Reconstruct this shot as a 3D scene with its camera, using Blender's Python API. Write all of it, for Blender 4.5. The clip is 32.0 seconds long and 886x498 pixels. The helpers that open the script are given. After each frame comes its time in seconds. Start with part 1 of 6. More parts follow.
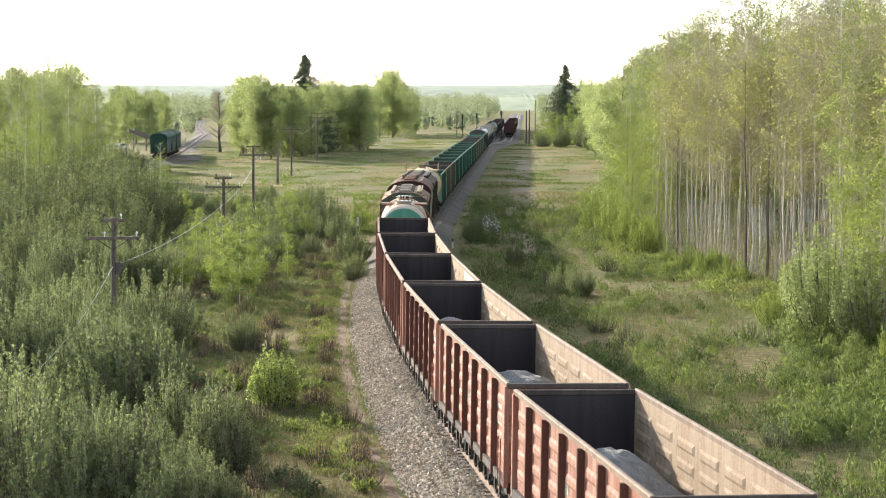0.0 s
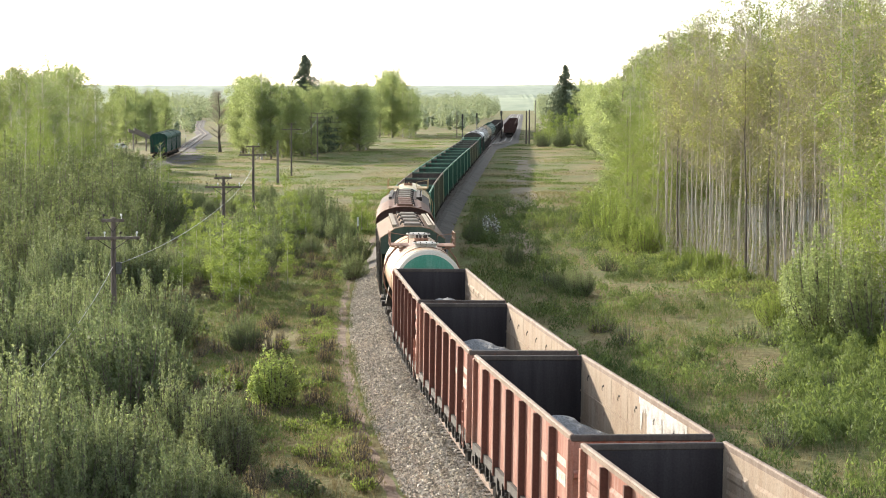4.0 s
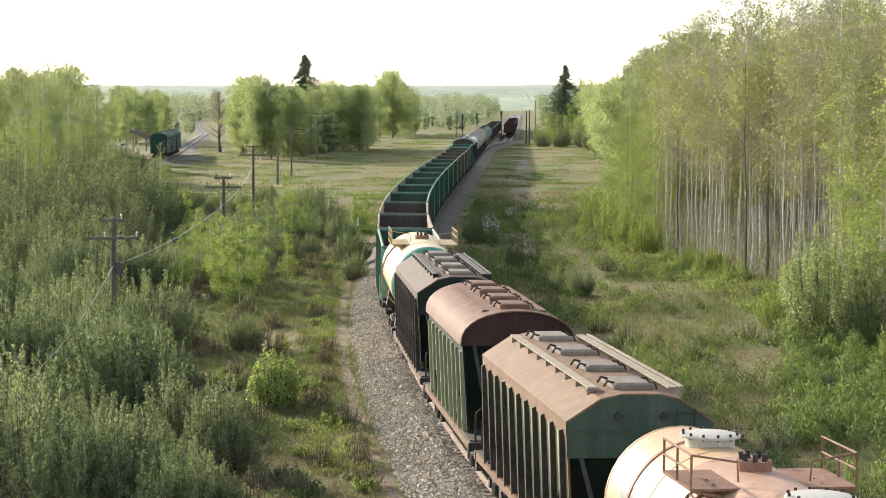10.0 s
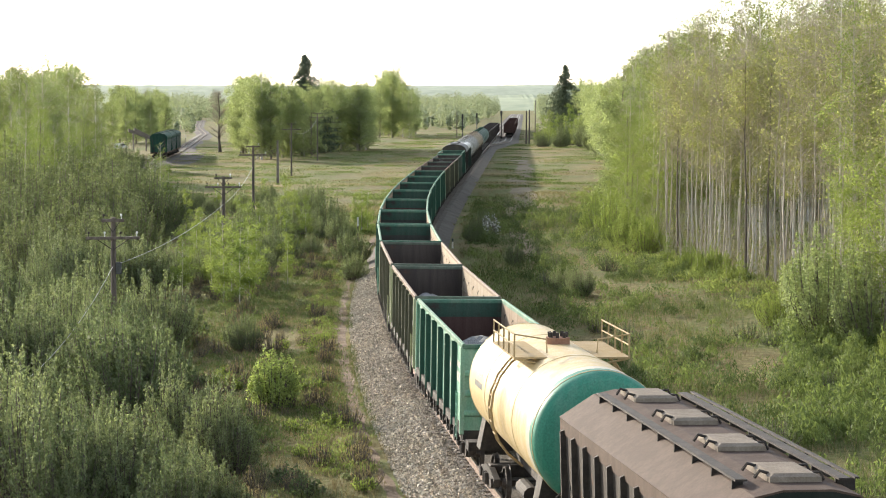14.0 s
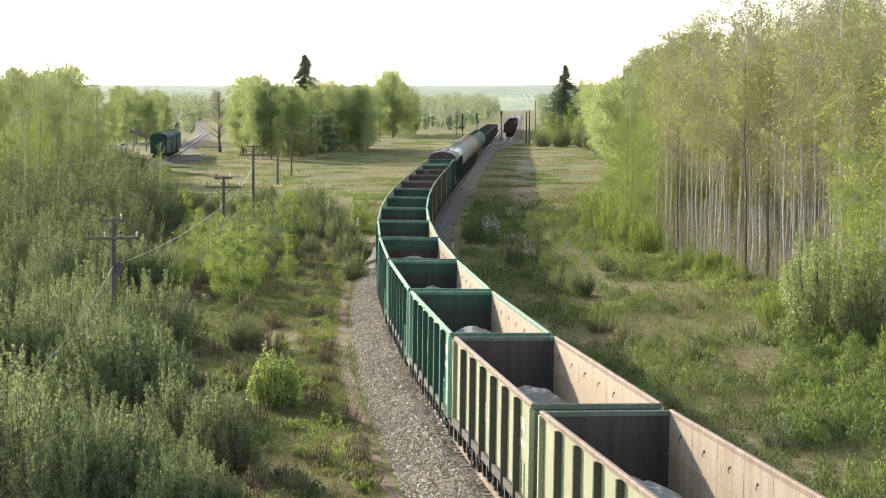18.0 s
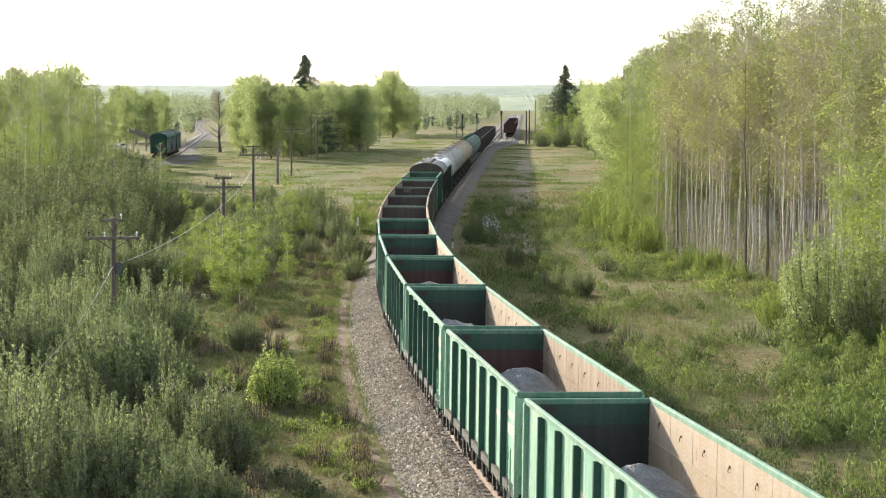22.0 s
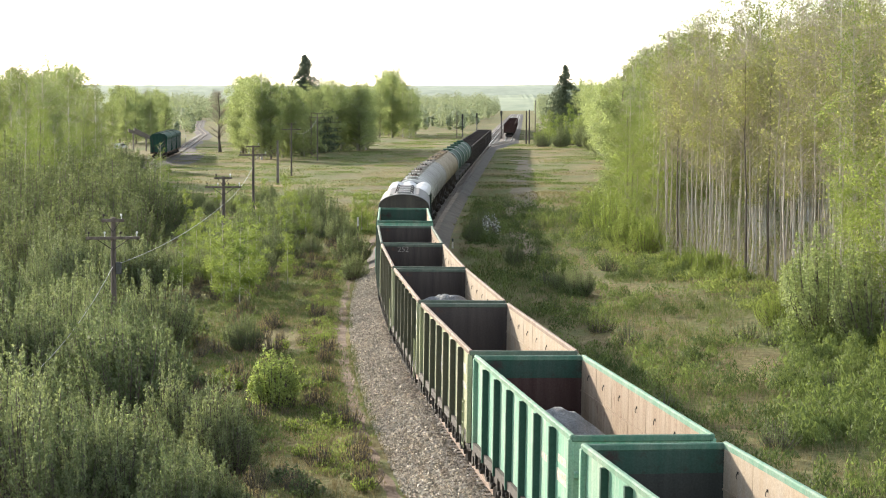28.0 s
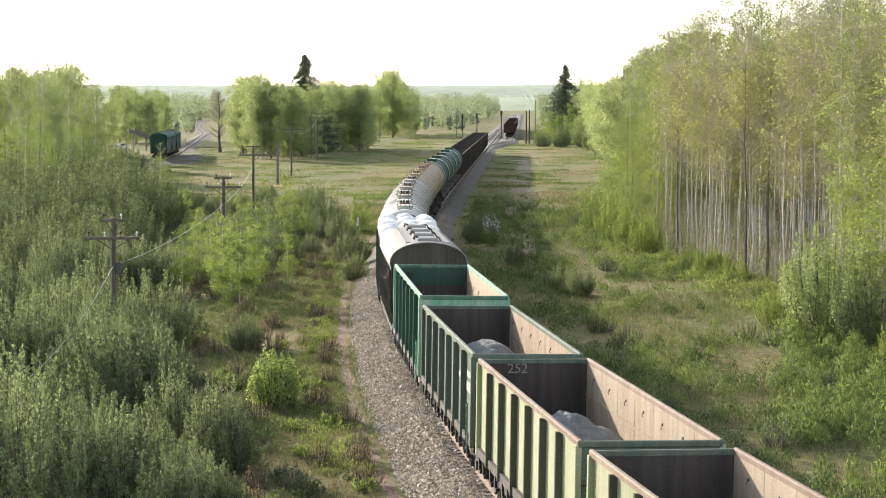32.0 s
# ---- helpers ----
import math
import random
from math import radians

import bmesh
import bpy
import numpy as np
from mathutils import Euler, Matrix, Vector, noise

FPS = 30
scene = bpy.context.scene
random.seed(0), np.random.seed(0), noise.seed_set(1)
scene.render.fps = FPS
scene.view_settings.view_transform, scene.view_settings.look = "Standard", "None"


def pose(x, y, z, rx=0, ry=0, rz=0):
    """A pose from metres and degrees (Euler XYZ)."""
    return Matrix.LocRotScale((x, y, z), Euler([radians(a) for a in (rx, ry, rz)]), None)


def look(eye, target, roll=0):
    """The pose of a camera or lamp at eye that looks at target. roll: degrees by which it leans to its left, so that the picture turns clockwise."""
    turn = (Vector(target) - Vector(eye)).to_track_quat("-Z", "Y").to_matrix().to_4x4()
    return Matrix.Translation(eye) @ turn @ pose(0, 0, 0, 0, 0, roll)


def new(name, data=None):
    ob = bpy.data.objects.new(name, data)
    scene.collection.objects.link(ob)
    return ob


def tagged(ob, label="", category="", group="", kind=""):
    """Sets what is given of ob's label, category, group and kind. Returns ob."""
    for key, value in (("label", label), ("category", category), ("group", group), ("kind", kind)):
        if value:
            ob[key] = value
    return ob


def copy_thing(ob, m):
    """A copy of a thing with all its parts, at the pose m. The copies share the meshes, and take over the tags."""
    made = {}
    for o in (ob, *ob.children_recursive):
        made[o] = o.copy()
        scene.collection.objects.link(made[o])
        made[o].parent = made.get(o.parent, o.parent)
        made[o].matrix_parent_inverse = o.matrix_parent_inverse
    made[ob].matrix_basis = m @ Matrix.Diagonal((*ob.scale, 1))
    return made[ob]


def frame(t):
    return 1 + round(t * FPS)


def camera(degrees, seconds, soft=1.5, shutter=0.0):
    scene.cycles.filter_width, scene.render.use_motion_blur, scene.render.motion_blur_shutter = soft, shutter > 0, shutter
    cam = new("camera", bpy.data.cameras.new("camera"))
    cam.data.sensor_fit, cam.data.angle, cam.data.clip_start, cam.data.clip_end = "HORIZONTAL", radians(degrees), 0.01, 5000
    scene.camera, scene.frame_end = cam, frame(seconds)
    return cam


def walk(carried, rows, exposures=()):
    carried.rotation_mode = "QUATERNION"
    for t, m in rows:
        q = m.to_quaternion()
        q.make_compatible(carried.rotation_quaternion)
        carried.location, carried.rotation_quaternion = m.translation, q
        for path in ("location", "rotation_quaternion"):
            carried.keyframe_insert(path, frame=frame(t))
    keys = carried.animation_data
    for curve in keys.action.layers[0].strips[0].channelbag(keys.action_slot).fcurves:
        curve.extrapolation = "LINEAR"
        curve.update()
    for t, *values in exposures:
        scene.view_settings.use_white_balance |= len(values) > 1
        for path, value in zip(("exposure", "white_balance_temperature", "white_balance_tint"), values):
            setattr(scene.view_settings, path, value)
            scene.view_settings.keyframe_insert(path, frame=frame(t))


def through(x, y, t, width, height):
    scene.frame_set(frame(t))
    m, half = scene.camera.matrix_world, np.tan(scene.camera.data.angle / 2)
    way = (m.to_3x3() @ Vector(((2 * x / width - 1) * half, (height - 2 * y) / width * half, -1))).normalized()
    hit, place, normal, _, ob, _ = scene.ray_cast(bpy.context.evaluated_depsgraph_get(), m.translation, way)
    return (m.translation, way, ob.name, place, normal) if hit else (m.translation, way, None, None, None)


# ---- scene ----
# The camera stands still on a bridge about ten metres over the rails and looks along the line.
cam = camera(24.47, 32.0, soft=1.0)
EYE = (0.0, 0.0, 10.38)
CAM = look(EYE, (0, 100, 10.38 - 7.308))
walk(cam, [(0, CAM), (32, CAM)], [(0, 1.82), (3, 1.80), (6, 1.74), (9, 1.66), (14, 1.65), (17, 1.72), (25, 1.74), (32, 1.73)])

# ---- light: a low evening sun ahead and to the left, under a hazy sky ----
SUN_EL, SUN_AZ = radians(17), radians(-36)
world = bpy.data.worlds.new("sky")
scene.world = world
world.use_nodes = True
wt = world.node_tree
sky = wt.nodes.new("ShaderNodeTexSky")
sky.sky_type, sky.sun_disc = "NISHITA", False
sky.sun_elevation, sky.sun_rotation = SUN_EL, SUN_AZ
sky.air_density, sky.dust_density, sky.ozone_density = 1.0, 0.7, 1.5
veil = wt.nodes.new("ShaderNodeHueSaturation")  # haze takes the colour out of the sky
veil.inputs["Saturation"].default_value = 0.5
wt.links.new(sky.outputs[0], veil.inputs["Color"])
wt.links.new(veil.outputs[0], wt.nodes["Background"].inputs[0])
wt.nodes["Background"].inputs[1].default_value = 0.125
sun = new("sun", bpy.data.lights.new("sun", "SUN"))
sun.data.energy, sun.data.angle, sun.data.color = 3.0, radians(1.5), (1.0, 0.90, 0.755)
SUN_WAY = Vector((math.sin(SUN_AZ) * math.cos(SUN_EL), math.cos(SUN_AZ) * math.cos(SUN_EL), math.sin(SUN_EL)))
sun.matrix_world = look(SUN_WAY * 200, (0, 0, 0))

# ---- materials ----
def nodes_of(name):
    m = bpy.data.materials.new(name)
    m.use_nodes = True
    return m, m.node_tree.nodes, m.node_tree.links, m.node_tree.nodes["Principled BSDF"]


def noise_node(nd, ln, scale, detail=4.0, stretch=None, rough=0.6):
    """A noise in the thing's own space; stretch draws it out along an axis."""
    tc = nd.new("ShaderNodeTexCoord")
    n = nd.new("ShaderNodeTexNoise")
    n.inputs["Scale"].default_value, n.inputs["Detail"].default_value = scale, detail
    n.inputs["Roughness"].default_value = rough
    src = tc.outputs["Object"]
    if stretch:
        mp = nd.new("ShaderNodeMapping")
        mp.inputs["Scale"].default_value = stretch
        ln.new(src, mp.inputs["Vector"])
        src = mp.outputs["Vector"]
    ln.new(src, n.inputs["Vector"])
    return n.outputs["Fac"]


def ramp(nd, ln, fac, stops):
    r = nd.new("ShaderNodeValToRGB")
    els = r.color_ramp.elements
    while len(els) < len(stops):
        els.new(0.5)
    for e, (p, c) in zip(els, stops):
        e.position, e.color = p, (*c, 1) if len(c) == 3 else c
    ln.new(fac, r.inputs["Fac"])
    return r.outputs["Color"]


def mix(nd, ln, fac, a, b, mode="MIX"):
    x = nd.new("ShaderNodeMix")
    x.data_type, x.blend_type = "RGBA", mode
    for sock, v in ((x.inputs[0], fac), (x.inputs[6], a), (x.inputs[7], b)):
        if isinstance(v, (int, float)):
            sock.default_value = v
        elif isinstance(v, tuple):
            sock.default_value = (*v, 1)
        else:
            ln.new(v, sock)
    return x.outputs[2]


def bump(nd, ln, bs, height, strength, dist):
    b = nd.new("ShaderNodeBump")
    b.inputs["Strength"].default_value, b.inputs["Distance"].default_value = strength, dist
    ln.new(height, b.inputs["Height"])
    ln.new(b.outputs["Normal"], bs.inputs["Normal"])


def bw(v):
    return (v, v, v)


def surface(name, c1, c2, scale=2.0, fine=30.0, rough=0.8, metal=0.0, relief=0.3, depth=0.01, stretch=None):
    """Two colours in large patches, a finer grain over them, and relief from the grain."""
    m, nd, ln, bs = nodes_of(name)
    big = noise_node(nd, ln, scale, 5, stretch)
    small = noise_node(nd, ln, fine, 4, stretch)
    col = ramp(nd, ln, big, [(0.35, c1), (0.65, c2)])
    grain = ramp(nd, ln, small, [(0.25, bw(0.62)), (0.75, bw(1.25))])
    ln.new(mix(nd, ln, 1.0, col, grain, "MULTIPLY"), bs.inputs["Base Color"])
    bs.inputs["Roughness"].default_value, bs.inputs["Metallic"].default_value = rough, metal
    bump(nd, ln, bs, small, relief, depth)
    return m


def paint(name, colour, rust=(0.12, 0.055, 0.03), dust=(0.30, 0.25, 0.19), worn=0.5, dusty=0.4, rough=0.75):
    """Old wagon paint: rust patches, rain streaks and pale dust, each wagon a little different."""
    m, nd, ln, bs = nodes_of(name)
    inf = nd.new("ShaderNodeObjectInfo")
    hue = nd.new("ShaderNodeHueSaturation")
    mr = nd.new("ShaderNodeMapRange")
    mr.inputs["To Min"].default_value, mr.inputs["To Max"].default_value = 0.86, 1.14
    ln.new(inf.outputs["Random"], mr.inputs["Value"])
    ln.new(mr.outputs["Result"], hue.inputs["Value"])
    hue.inputs["Color"].default_value = (*colour, 1)
    base = hue.outputs["Color"]
    streak = noise_node(nd, ln, 1.0, 5, (3.2, 3.2, 0.35), 0.65)
    patch = noise_node(nd, ln, 1.7, 6, None, 0.7)
    grain = noise_node(nd, ln, 22, 5, None, 0.7)
    lo = 0.68 - 0.2 * worn
    base = mix(nd, ln, ramp(nd, ln, streak, [(0.42, bw(0)), (0.75, bw(dusty))]), base, dust)
    base = mix(nd, ln, ramp(nd, ln, patch, [(lo, bw(0)), (lo + 0.12, bw(min(1, worn * 1.6)))]), base, rust)
    base = mix(nd, ln, 1.0, base, ramp(nd, ln, grain, [(0.3, bw(0.75)), (0.7, bw(1.15))]), "MULTIPLY")
    ln.new(base, bs.inputs["Base Color"])
    bs.inputs["Roughness"].default_value = rough
    bs.inputs["Specular IOR Level"].default_value = 0.15
    bump(nd, ln, bs, grain, 0.25, 0.006)
    return m


def leaves(name, c1, c2, through=0.35, scale=0.9, vary=0.22):
    """Thin leaves: half of the light goes through; the colour changes from tree to tree and from clump to clump."""
    m, nd, ln, bs = nodes_of(name)
    inf = nd.new("ShaderNodeObjectInfo")
    isl = nd.new("ShaderNodeNewGeometry")
    a = nd.new("ShaderNodeMath")
    a.operation = "MULTIPLY_ADD"
    ln.new(inf.outputs["Random"], a.inputs[0])
    a.inputs[1].default_value = 0.6
    patch = noise_node(nd, ln, scale, 3)
    ln.new(patch, a.inputs[2])
    col = ramp(nd, ln, a.outputs[0], [(0.42, c1), (0.95, c2)])
    tone = ramp(nd, ln, isl.outputs["Random Per Island"], [(0.0, bw(1 - vary)), (1.0, bw(1 + vary))])
    col = mix(nd, ln, 1.0, col, tone, "MULTIPLY")
    ln.new(col, bs.inputs["Base Color"])
    bs.inputs["Roughness"].default_value = 0.7
    bs.inputs["Specular IOR Level"].default_value = 0.12
    tr = nd.new("ShaderNodeBsdfTranslucent")
    ln.new(mix(nd, ln, 1.0, col, (1.15, 1.18, 0.85), "MULTIPLY"), tr.inputs["Color"])
    ms = nd.new("ShaderNodeMixShader")
    ms.inputs[0].default_value = through
    ln.new(bs.outputs[0], ms.inputs[1])
    ln.new(tr.outputs[0], ms.inputs[2])
    ln.new(ms.outputs[0], nd["Material Output"].inputs[0])
    return m


def ground_material():
    """Meadow soil: green, straw and bare brown in patches of several sizes."""
    m, nd, ln, bs = nodes_of("meadow soil")
    big = noise_node(nd, ln, 0.035, 6, None, 0.65)
    mid = noise_node(nd, ln, 0.6, 6, None, 0.7)
    fine = noise_node(nd, ln, 2.6, 6, None, 0.75)
    col = ramp(nd, ln, mid, [(0.32, (0.145, 0.11, 0.058)), (0.46, (0.20, 0.165, 0.085)), (0.56, (0.165, 0.17, 0.07)), (0.72, (0.115, 0.14, 0.055))])
    col = mix(nd, ln, ramp(nd, ln, big, [(0.42, bw(0.0)), (0.6, bw(0.65))]), col, (0.275, 0.22, 0.10))
    wet = noise_node(nd, ln, 0.075, 5, (1.0, 0.45, 1.0), 0.6)
    col = mix(nd, ln, ramp(nd, ln, wet, [(0.46, bw(0.0)), (0.6, bw(0.75))]), col, (0.135, 0.165, 0.055))
    col = mix(nd, ln, 1.0, col, ramp(nd, ln, fine, [(0.3, bw(0.5)), (0.7, bw(1.35))]), "MULTIPLY")
    ln.new(col, bs.inputs["Base Color"])
    bs.inputs["Roughness"].default_value = 0.95
    bs.inputs["Specular IOR Level"].default_value = 0.1
    bump(nd, ln, bs, fine, 0.8, 0.15)
    return m


GROUND = ground_material()
BALLAST = surface("crushed stone", (0.085, 0.072, 0.058), (0.145, 0.124, 0.10), 0.5, 9.0, 0.95, 0, 1.0, 0.06)


def stones():
    """Broken stone: every face its own tone."""
    m, nd, ln, bs = nodes_of("ballast stones")
    isl = nd.new("ShaderNodeNewGeometry")
    big = noise_node(nd, ln, 0.6, 4)
    col = ramp(nd, ln, big, [(0.35, (0.54, 0.475, 0.385)), (0.65, (0.68, 0.60, 0.495))])
    col = mix(nd, ln, 1.0, col, ramp(nd, ln, isl.outputs["Random Per Island"], [(0.0, bw(0.35)), (0.55, bw(0.95)), (1.0, bw(1.65))]), "MULTIPLY")
    ln.new(col, bs.inputs["Base Color"])
    bs.inputs["Roughness"].default_value = 0.95
    bs.inputs["Specular IOR Level"].default_value = 0.15
    return m


STONE = stones()
CRUSHED = surface("grey crushed rock", (0.20, 0.205, 0.205), (0.31, 0.315, 0.31), 3.0, 18.0, 0.95, 0, 1.0, 0.1)
SOIL = surface("trodden soil", (0.12, 0.075, 0.045), (0.23, 0.155, 0.095), 1.6, 14.0, 0.95, 0, 0.8, 0.04)
DIRT = surface("dry meadow dirt", (0.165, 0.125, 0.07), (0.24, 0.19, 0.105), 0.5, 8.0, 0.95, 0, 0.6, 0.03)
CONCRETE = surface("old concrete", (0.12, 0.10, 0.085), (0.23, 0.20, 0.17), 2.0, 25.0, 0.9, 0, 0.4, 0.01)
RAIL = surface("rusty rail", (0.16, 0.10, 0.07), (0.26, 0.19, 0.15), 3.0, 40.0, 0.55, 0.6, 0.2, 0.004)
RAIL_TOP = surface("polished rail head", (0.45, 0.43, 0.41), (0.55, 0.53, 0.5), 2.0, 30.0, 0.3, 1.0, 0.05, 0.002)
UNDER = surface("grimy underframe steel", (0.022, 0.018, 0.016), (0.06, 0.047, 0.038), 3.0, 25.0, 0.8, 0.2, 0.4, 0.01)
WHEEL = surface("wheel steel", (0.03, 0.025, 0.022), (0.10, 0.085, 0.075), 4.0, 30.0, 0.6, 0.6, 0.2, 0.004)
WOOD = surface("weathered pole wood", (0.07, 0.055, 0.045), (0.16, 0.13, 0.105), 3.0, 30.0, 0.9, 0, 0.5, 0.01, (1, 1, 0.1))
PORCELAIN = surface("insulator", (0.6, 0.62, 0.6), (0.75, 0.76, 0.74), 5.0, 30.0, 0.25, 0, 0.0, 0.001)
WIRE = surface("wire", (0.30, 0.30, 0.29), (0.42, 0.42, 0.40), 2.0, 30.0, 0.6, 0.3, 0.0, 0.001)
WHITEWASH = surface("chalk white paint", (0.62, 0.6, 0.56), (0.76, 0.74, 0.7), 4.0, 30.0, 0.8, 0, 0.2, 0.004)
BLACKPAINT = surface("black paint", (0.02, 0.02, 0.02), (0.05, 0.05, 0.048), 4.0, 30.0, 0.6, 0, 0.1, 0.004)
BIRCH = surface("birch bark", (0.42, 0.38, 0.33), (0.74, 0.69, 0.61), 1.5, 9.0, 0.85, 0, 0.3, 0.01, (1, 1, 0.4))
PALE_BARK = surface("pinkish grey bark", (0.36, 0.31, 0.265), (0.58, 0.52, 0.455), 1.5, 9.0, 0.9, 0, 0.3, 0.01, (1, 1, 0.4))
BARK = surface("grey brown bark", (0.085, 0.07, 0.055), (0.17, 0.14, 0.115), 3.0, 16.0, 0.95, 0, 0.6, 0.02, (1, 1, 0.25))
TWIG = surface("brown twigs", (0.34, 0.285, 0.215), (0.50, 0.425, 0.335), 2.0, 20.0, 0.95, 0, 0.2, 0.004)


# ---- building blocks ----
class Geo:
    """Corners and faces of one mesh."""

    def __init__(self):
        self.v, self.f = [], []

    def add(self, vs, fs):
        n = len(self.v)
        self.v += [tuple(p) for p in vs]
        self.f += [tuple(i + n for i in f) for f in fs]
        return self

    def box(self, x0, x1, y0, y1, z0, z1, c=0.0):
        """A box; c chamfers its edges."""
        if c <= 0:
            return self.add([(x, y, z) for x in (x0, x1) for y in (y0, y1) for z in (z0, z1)],
                            [(0, 1, 3, 2), (4, 6, 7, 5), (0, 4, 5, 1), (2, 3, 7, 6), (0, 2, 6, 4), (1, 5, 7, 3)])
        bm = bmesh.new()
        bmesh.ops.create_cube(bm, size=1, matrix=Matrix.LocRotScale(((x0 + x1) / 2, (y0 + y1) / 2, (z0 + z1) / 2), None, (x1 - x0, y1 - y0, z1 - z0)))
        bmesh.ops.bevel(bm, geom=bm.edges[:], offset=c, segments=1, affect="EDGES")
        self.add([v.co[:] for v in bm.verts], [[v.index for v in f.verts] for f in bm.faces])
        bm.free()
        return self

    def tube(self, pts, r, n=8, caps=True):
        """A round bar along points; r is one radius or one for each point."""
        pts = [Vector(p) for p in pts]
        rs = r if isinstance(r, (list, tuple)) else [r] * len(pts)
        vs, fs = [], []
        for i, (p, q) in enumerate(zip(pts, rs)):
            d = (pts[min(i + 1, len(pts) - 1)] - pts[max(i - 1, 0)]).normalized()
            a = d.cross(Vector((0, 0, 1)) if abs(d.z) < 0.9 else Vector((0, 1, 0))).normalized()
            b = d.cross(a)
            for k in range(n):
                w = 2 * math.pi * k / n
                vs.append(p + (a * math.cos(w) + b * math.sin(w)) * q)
        for i in range(len(pts) - 1):
            for k in range(n):
                m = (k + 1) % n
                fs.append((i * n + k, i * n + m, i * n + n + m, i * n + n + k))
        if caps:
            fs += [tuple(range(n))[::-1], tuple(range((len(pts) - 1) * n, len(pts) * n))]
        return self.add(vs, fs)

    def loft(self, rings, closed=True, caps=True):
        """Skin over rings of equally many corners."""
        n = len(rings[0])
        fs = []
        for i in range(len(rings) - 1):
            for k in range(n if closed else n - 1):
                m = (k + 1) % n
                fs.append((i * n + k, i * n + m, i * n + n + m, i * n + n + k))
        if closed and caps:
            fs += [tuple(range(n))[::-1], tuple(range((len(rings) - 1) * n, len(rings) * n))]
        return self.add([p for r in rings for p in r], fs)

    def prism(self, outline, y0, y1):
        """An outline in x and z drawn along y."""
        return self.loft([[(x, y0, z) for x, z in outline], [(x, y1, z) for x, z in outline]])

    def mesh(self, name, material, smooth=False):
        me = bpy.data.meshes.new(name)
        me.from_pydata(self.v, [], self.f)
        bm = bmesh.new()
        bm.from_mesh(me)
        bmesh.ops.recalc_face_normals(bm, faces=bm.faces)
        bm.to_mesh(me)
        bm.free()
        me.materials.append(material)
        if smooth:
            me.shade_smooth()
            me.set_sharp_from_angle(angle=radians(38))
        return me


def part(name, geo, material, parent, label="", smooth=False):
    """One mesh object under a thing or a part; geo is a Geo or a finished mesh."""
    ob = new(name, geo.mesh(name, material, smooth) if isinstance(geo, Geo) else geo)
    ob.parent = parent
    return tagged(ob, label) if label else ob


def thing(name, label, category, group="", kind="", m=None):
    ob = tagged(new(name), label, category, group, kind)
    if m is not None:
        ob.matrix_basis = m
    return ob


def quads(name, corners, material, per=4, normals=None):
    """A mesh of loose faces from an array of corners (faces x per x 3); normals rounds the shading of each face."""
    n = len(corners)
    me = bpy.data.meshes.new(name)
    me.vertices.add(n * per)
    me.vertices.foreach_set("co", np.ascontiguousarray(corners, dtype=np.float32).ravel())
    me.loops.add(n * per)
    me.loops.foreach_set("vertex_index", np.arange(n * per, dtype=np.int32))
    me.polygons.add(n)
    me.polygons.foreach_set("loop_start", np.arange(0, n * per, per, dtype=np.int32))
    me.update(calc_edges=True)
    if normals is not None:
        me.shade_smooth()
        me.normals_split_custom_set_from_vertices(np.repeat(normals, per, axis=0).tolist())
    me.materials.append(material)
    return me


# ---- the line: where the track runs ----
YS = np.arange(-420.0, 2600.0, 0.5)
SLOPE = 0.0406 - 0.0017505 * 25.48 * np.logaddexp(0, (146.65 - np.maximum(YS, 5.0)) / 25.48)
XS = np.concatenate([[0], np.cumsum((SLOPE[1:] + SLOPE[:-1]) / 2 * 0.5)])
XS += 4.079 - np.interp(40, YS, XS)
AS = np.concatenate([[0], np.cumsum(np.hypot(np.diff(XS), 0.5))])
AS += 42.6 - np.interp(42.6, YS, AS)


def on_line(a, side=0.0):
    """The place on the line at a metres along it, side metres to its right, and the angle by which the line leans from +y to the right."""
    y = float(np.interp(a, AS, YS))
    sl = float(np.interp(y, YS, SLOPE))
    k = math.hypot(1, sl)
    return float(np.interp(y, YS, XS)) + side / k, y - side * sl / k, math.atan(sl)


def line_x(y):
    return np.interp(y, YS, XS)


GZ = -0.75


def ground_z(x, y):
    """Height of the meadow: level by the track, gently rolling away from it."""
    d = abs(x - float(line_x(y)))
    k = min(1.0, max(0.0, (d - 4.5) / 8.0))
    return GZ + k * (0.5 * noise.noise((x * 0.045, y * 0.03, 0.3)) + 0.16 * noise.noise((x * 0.21, y * 0.17, 5.3)))


def joining(a):
    """How far the siding lies from the line: it leaves it at a turnout."""
    u = min(1.0, max(0.0, (a - 452) / 75))
    return 4.7 * u * u * (3 - 2 * u)


def along(offsets, a0, a1, step, z=0.0, shift=None):
    """Rows of places along the line at offsets (side, height); shift moves them aside."""
    rows = []
    n = max(1, int(round((a1 - a0) / step)))
    for i in range(n + 1):
        a = a0 + (a1 - a0) * i / n
        k = shift(a) if shift else 0.0
        rows.append([(*on_line(a, s + k)[:2], h + z) for s, h in offsets])
    return rows


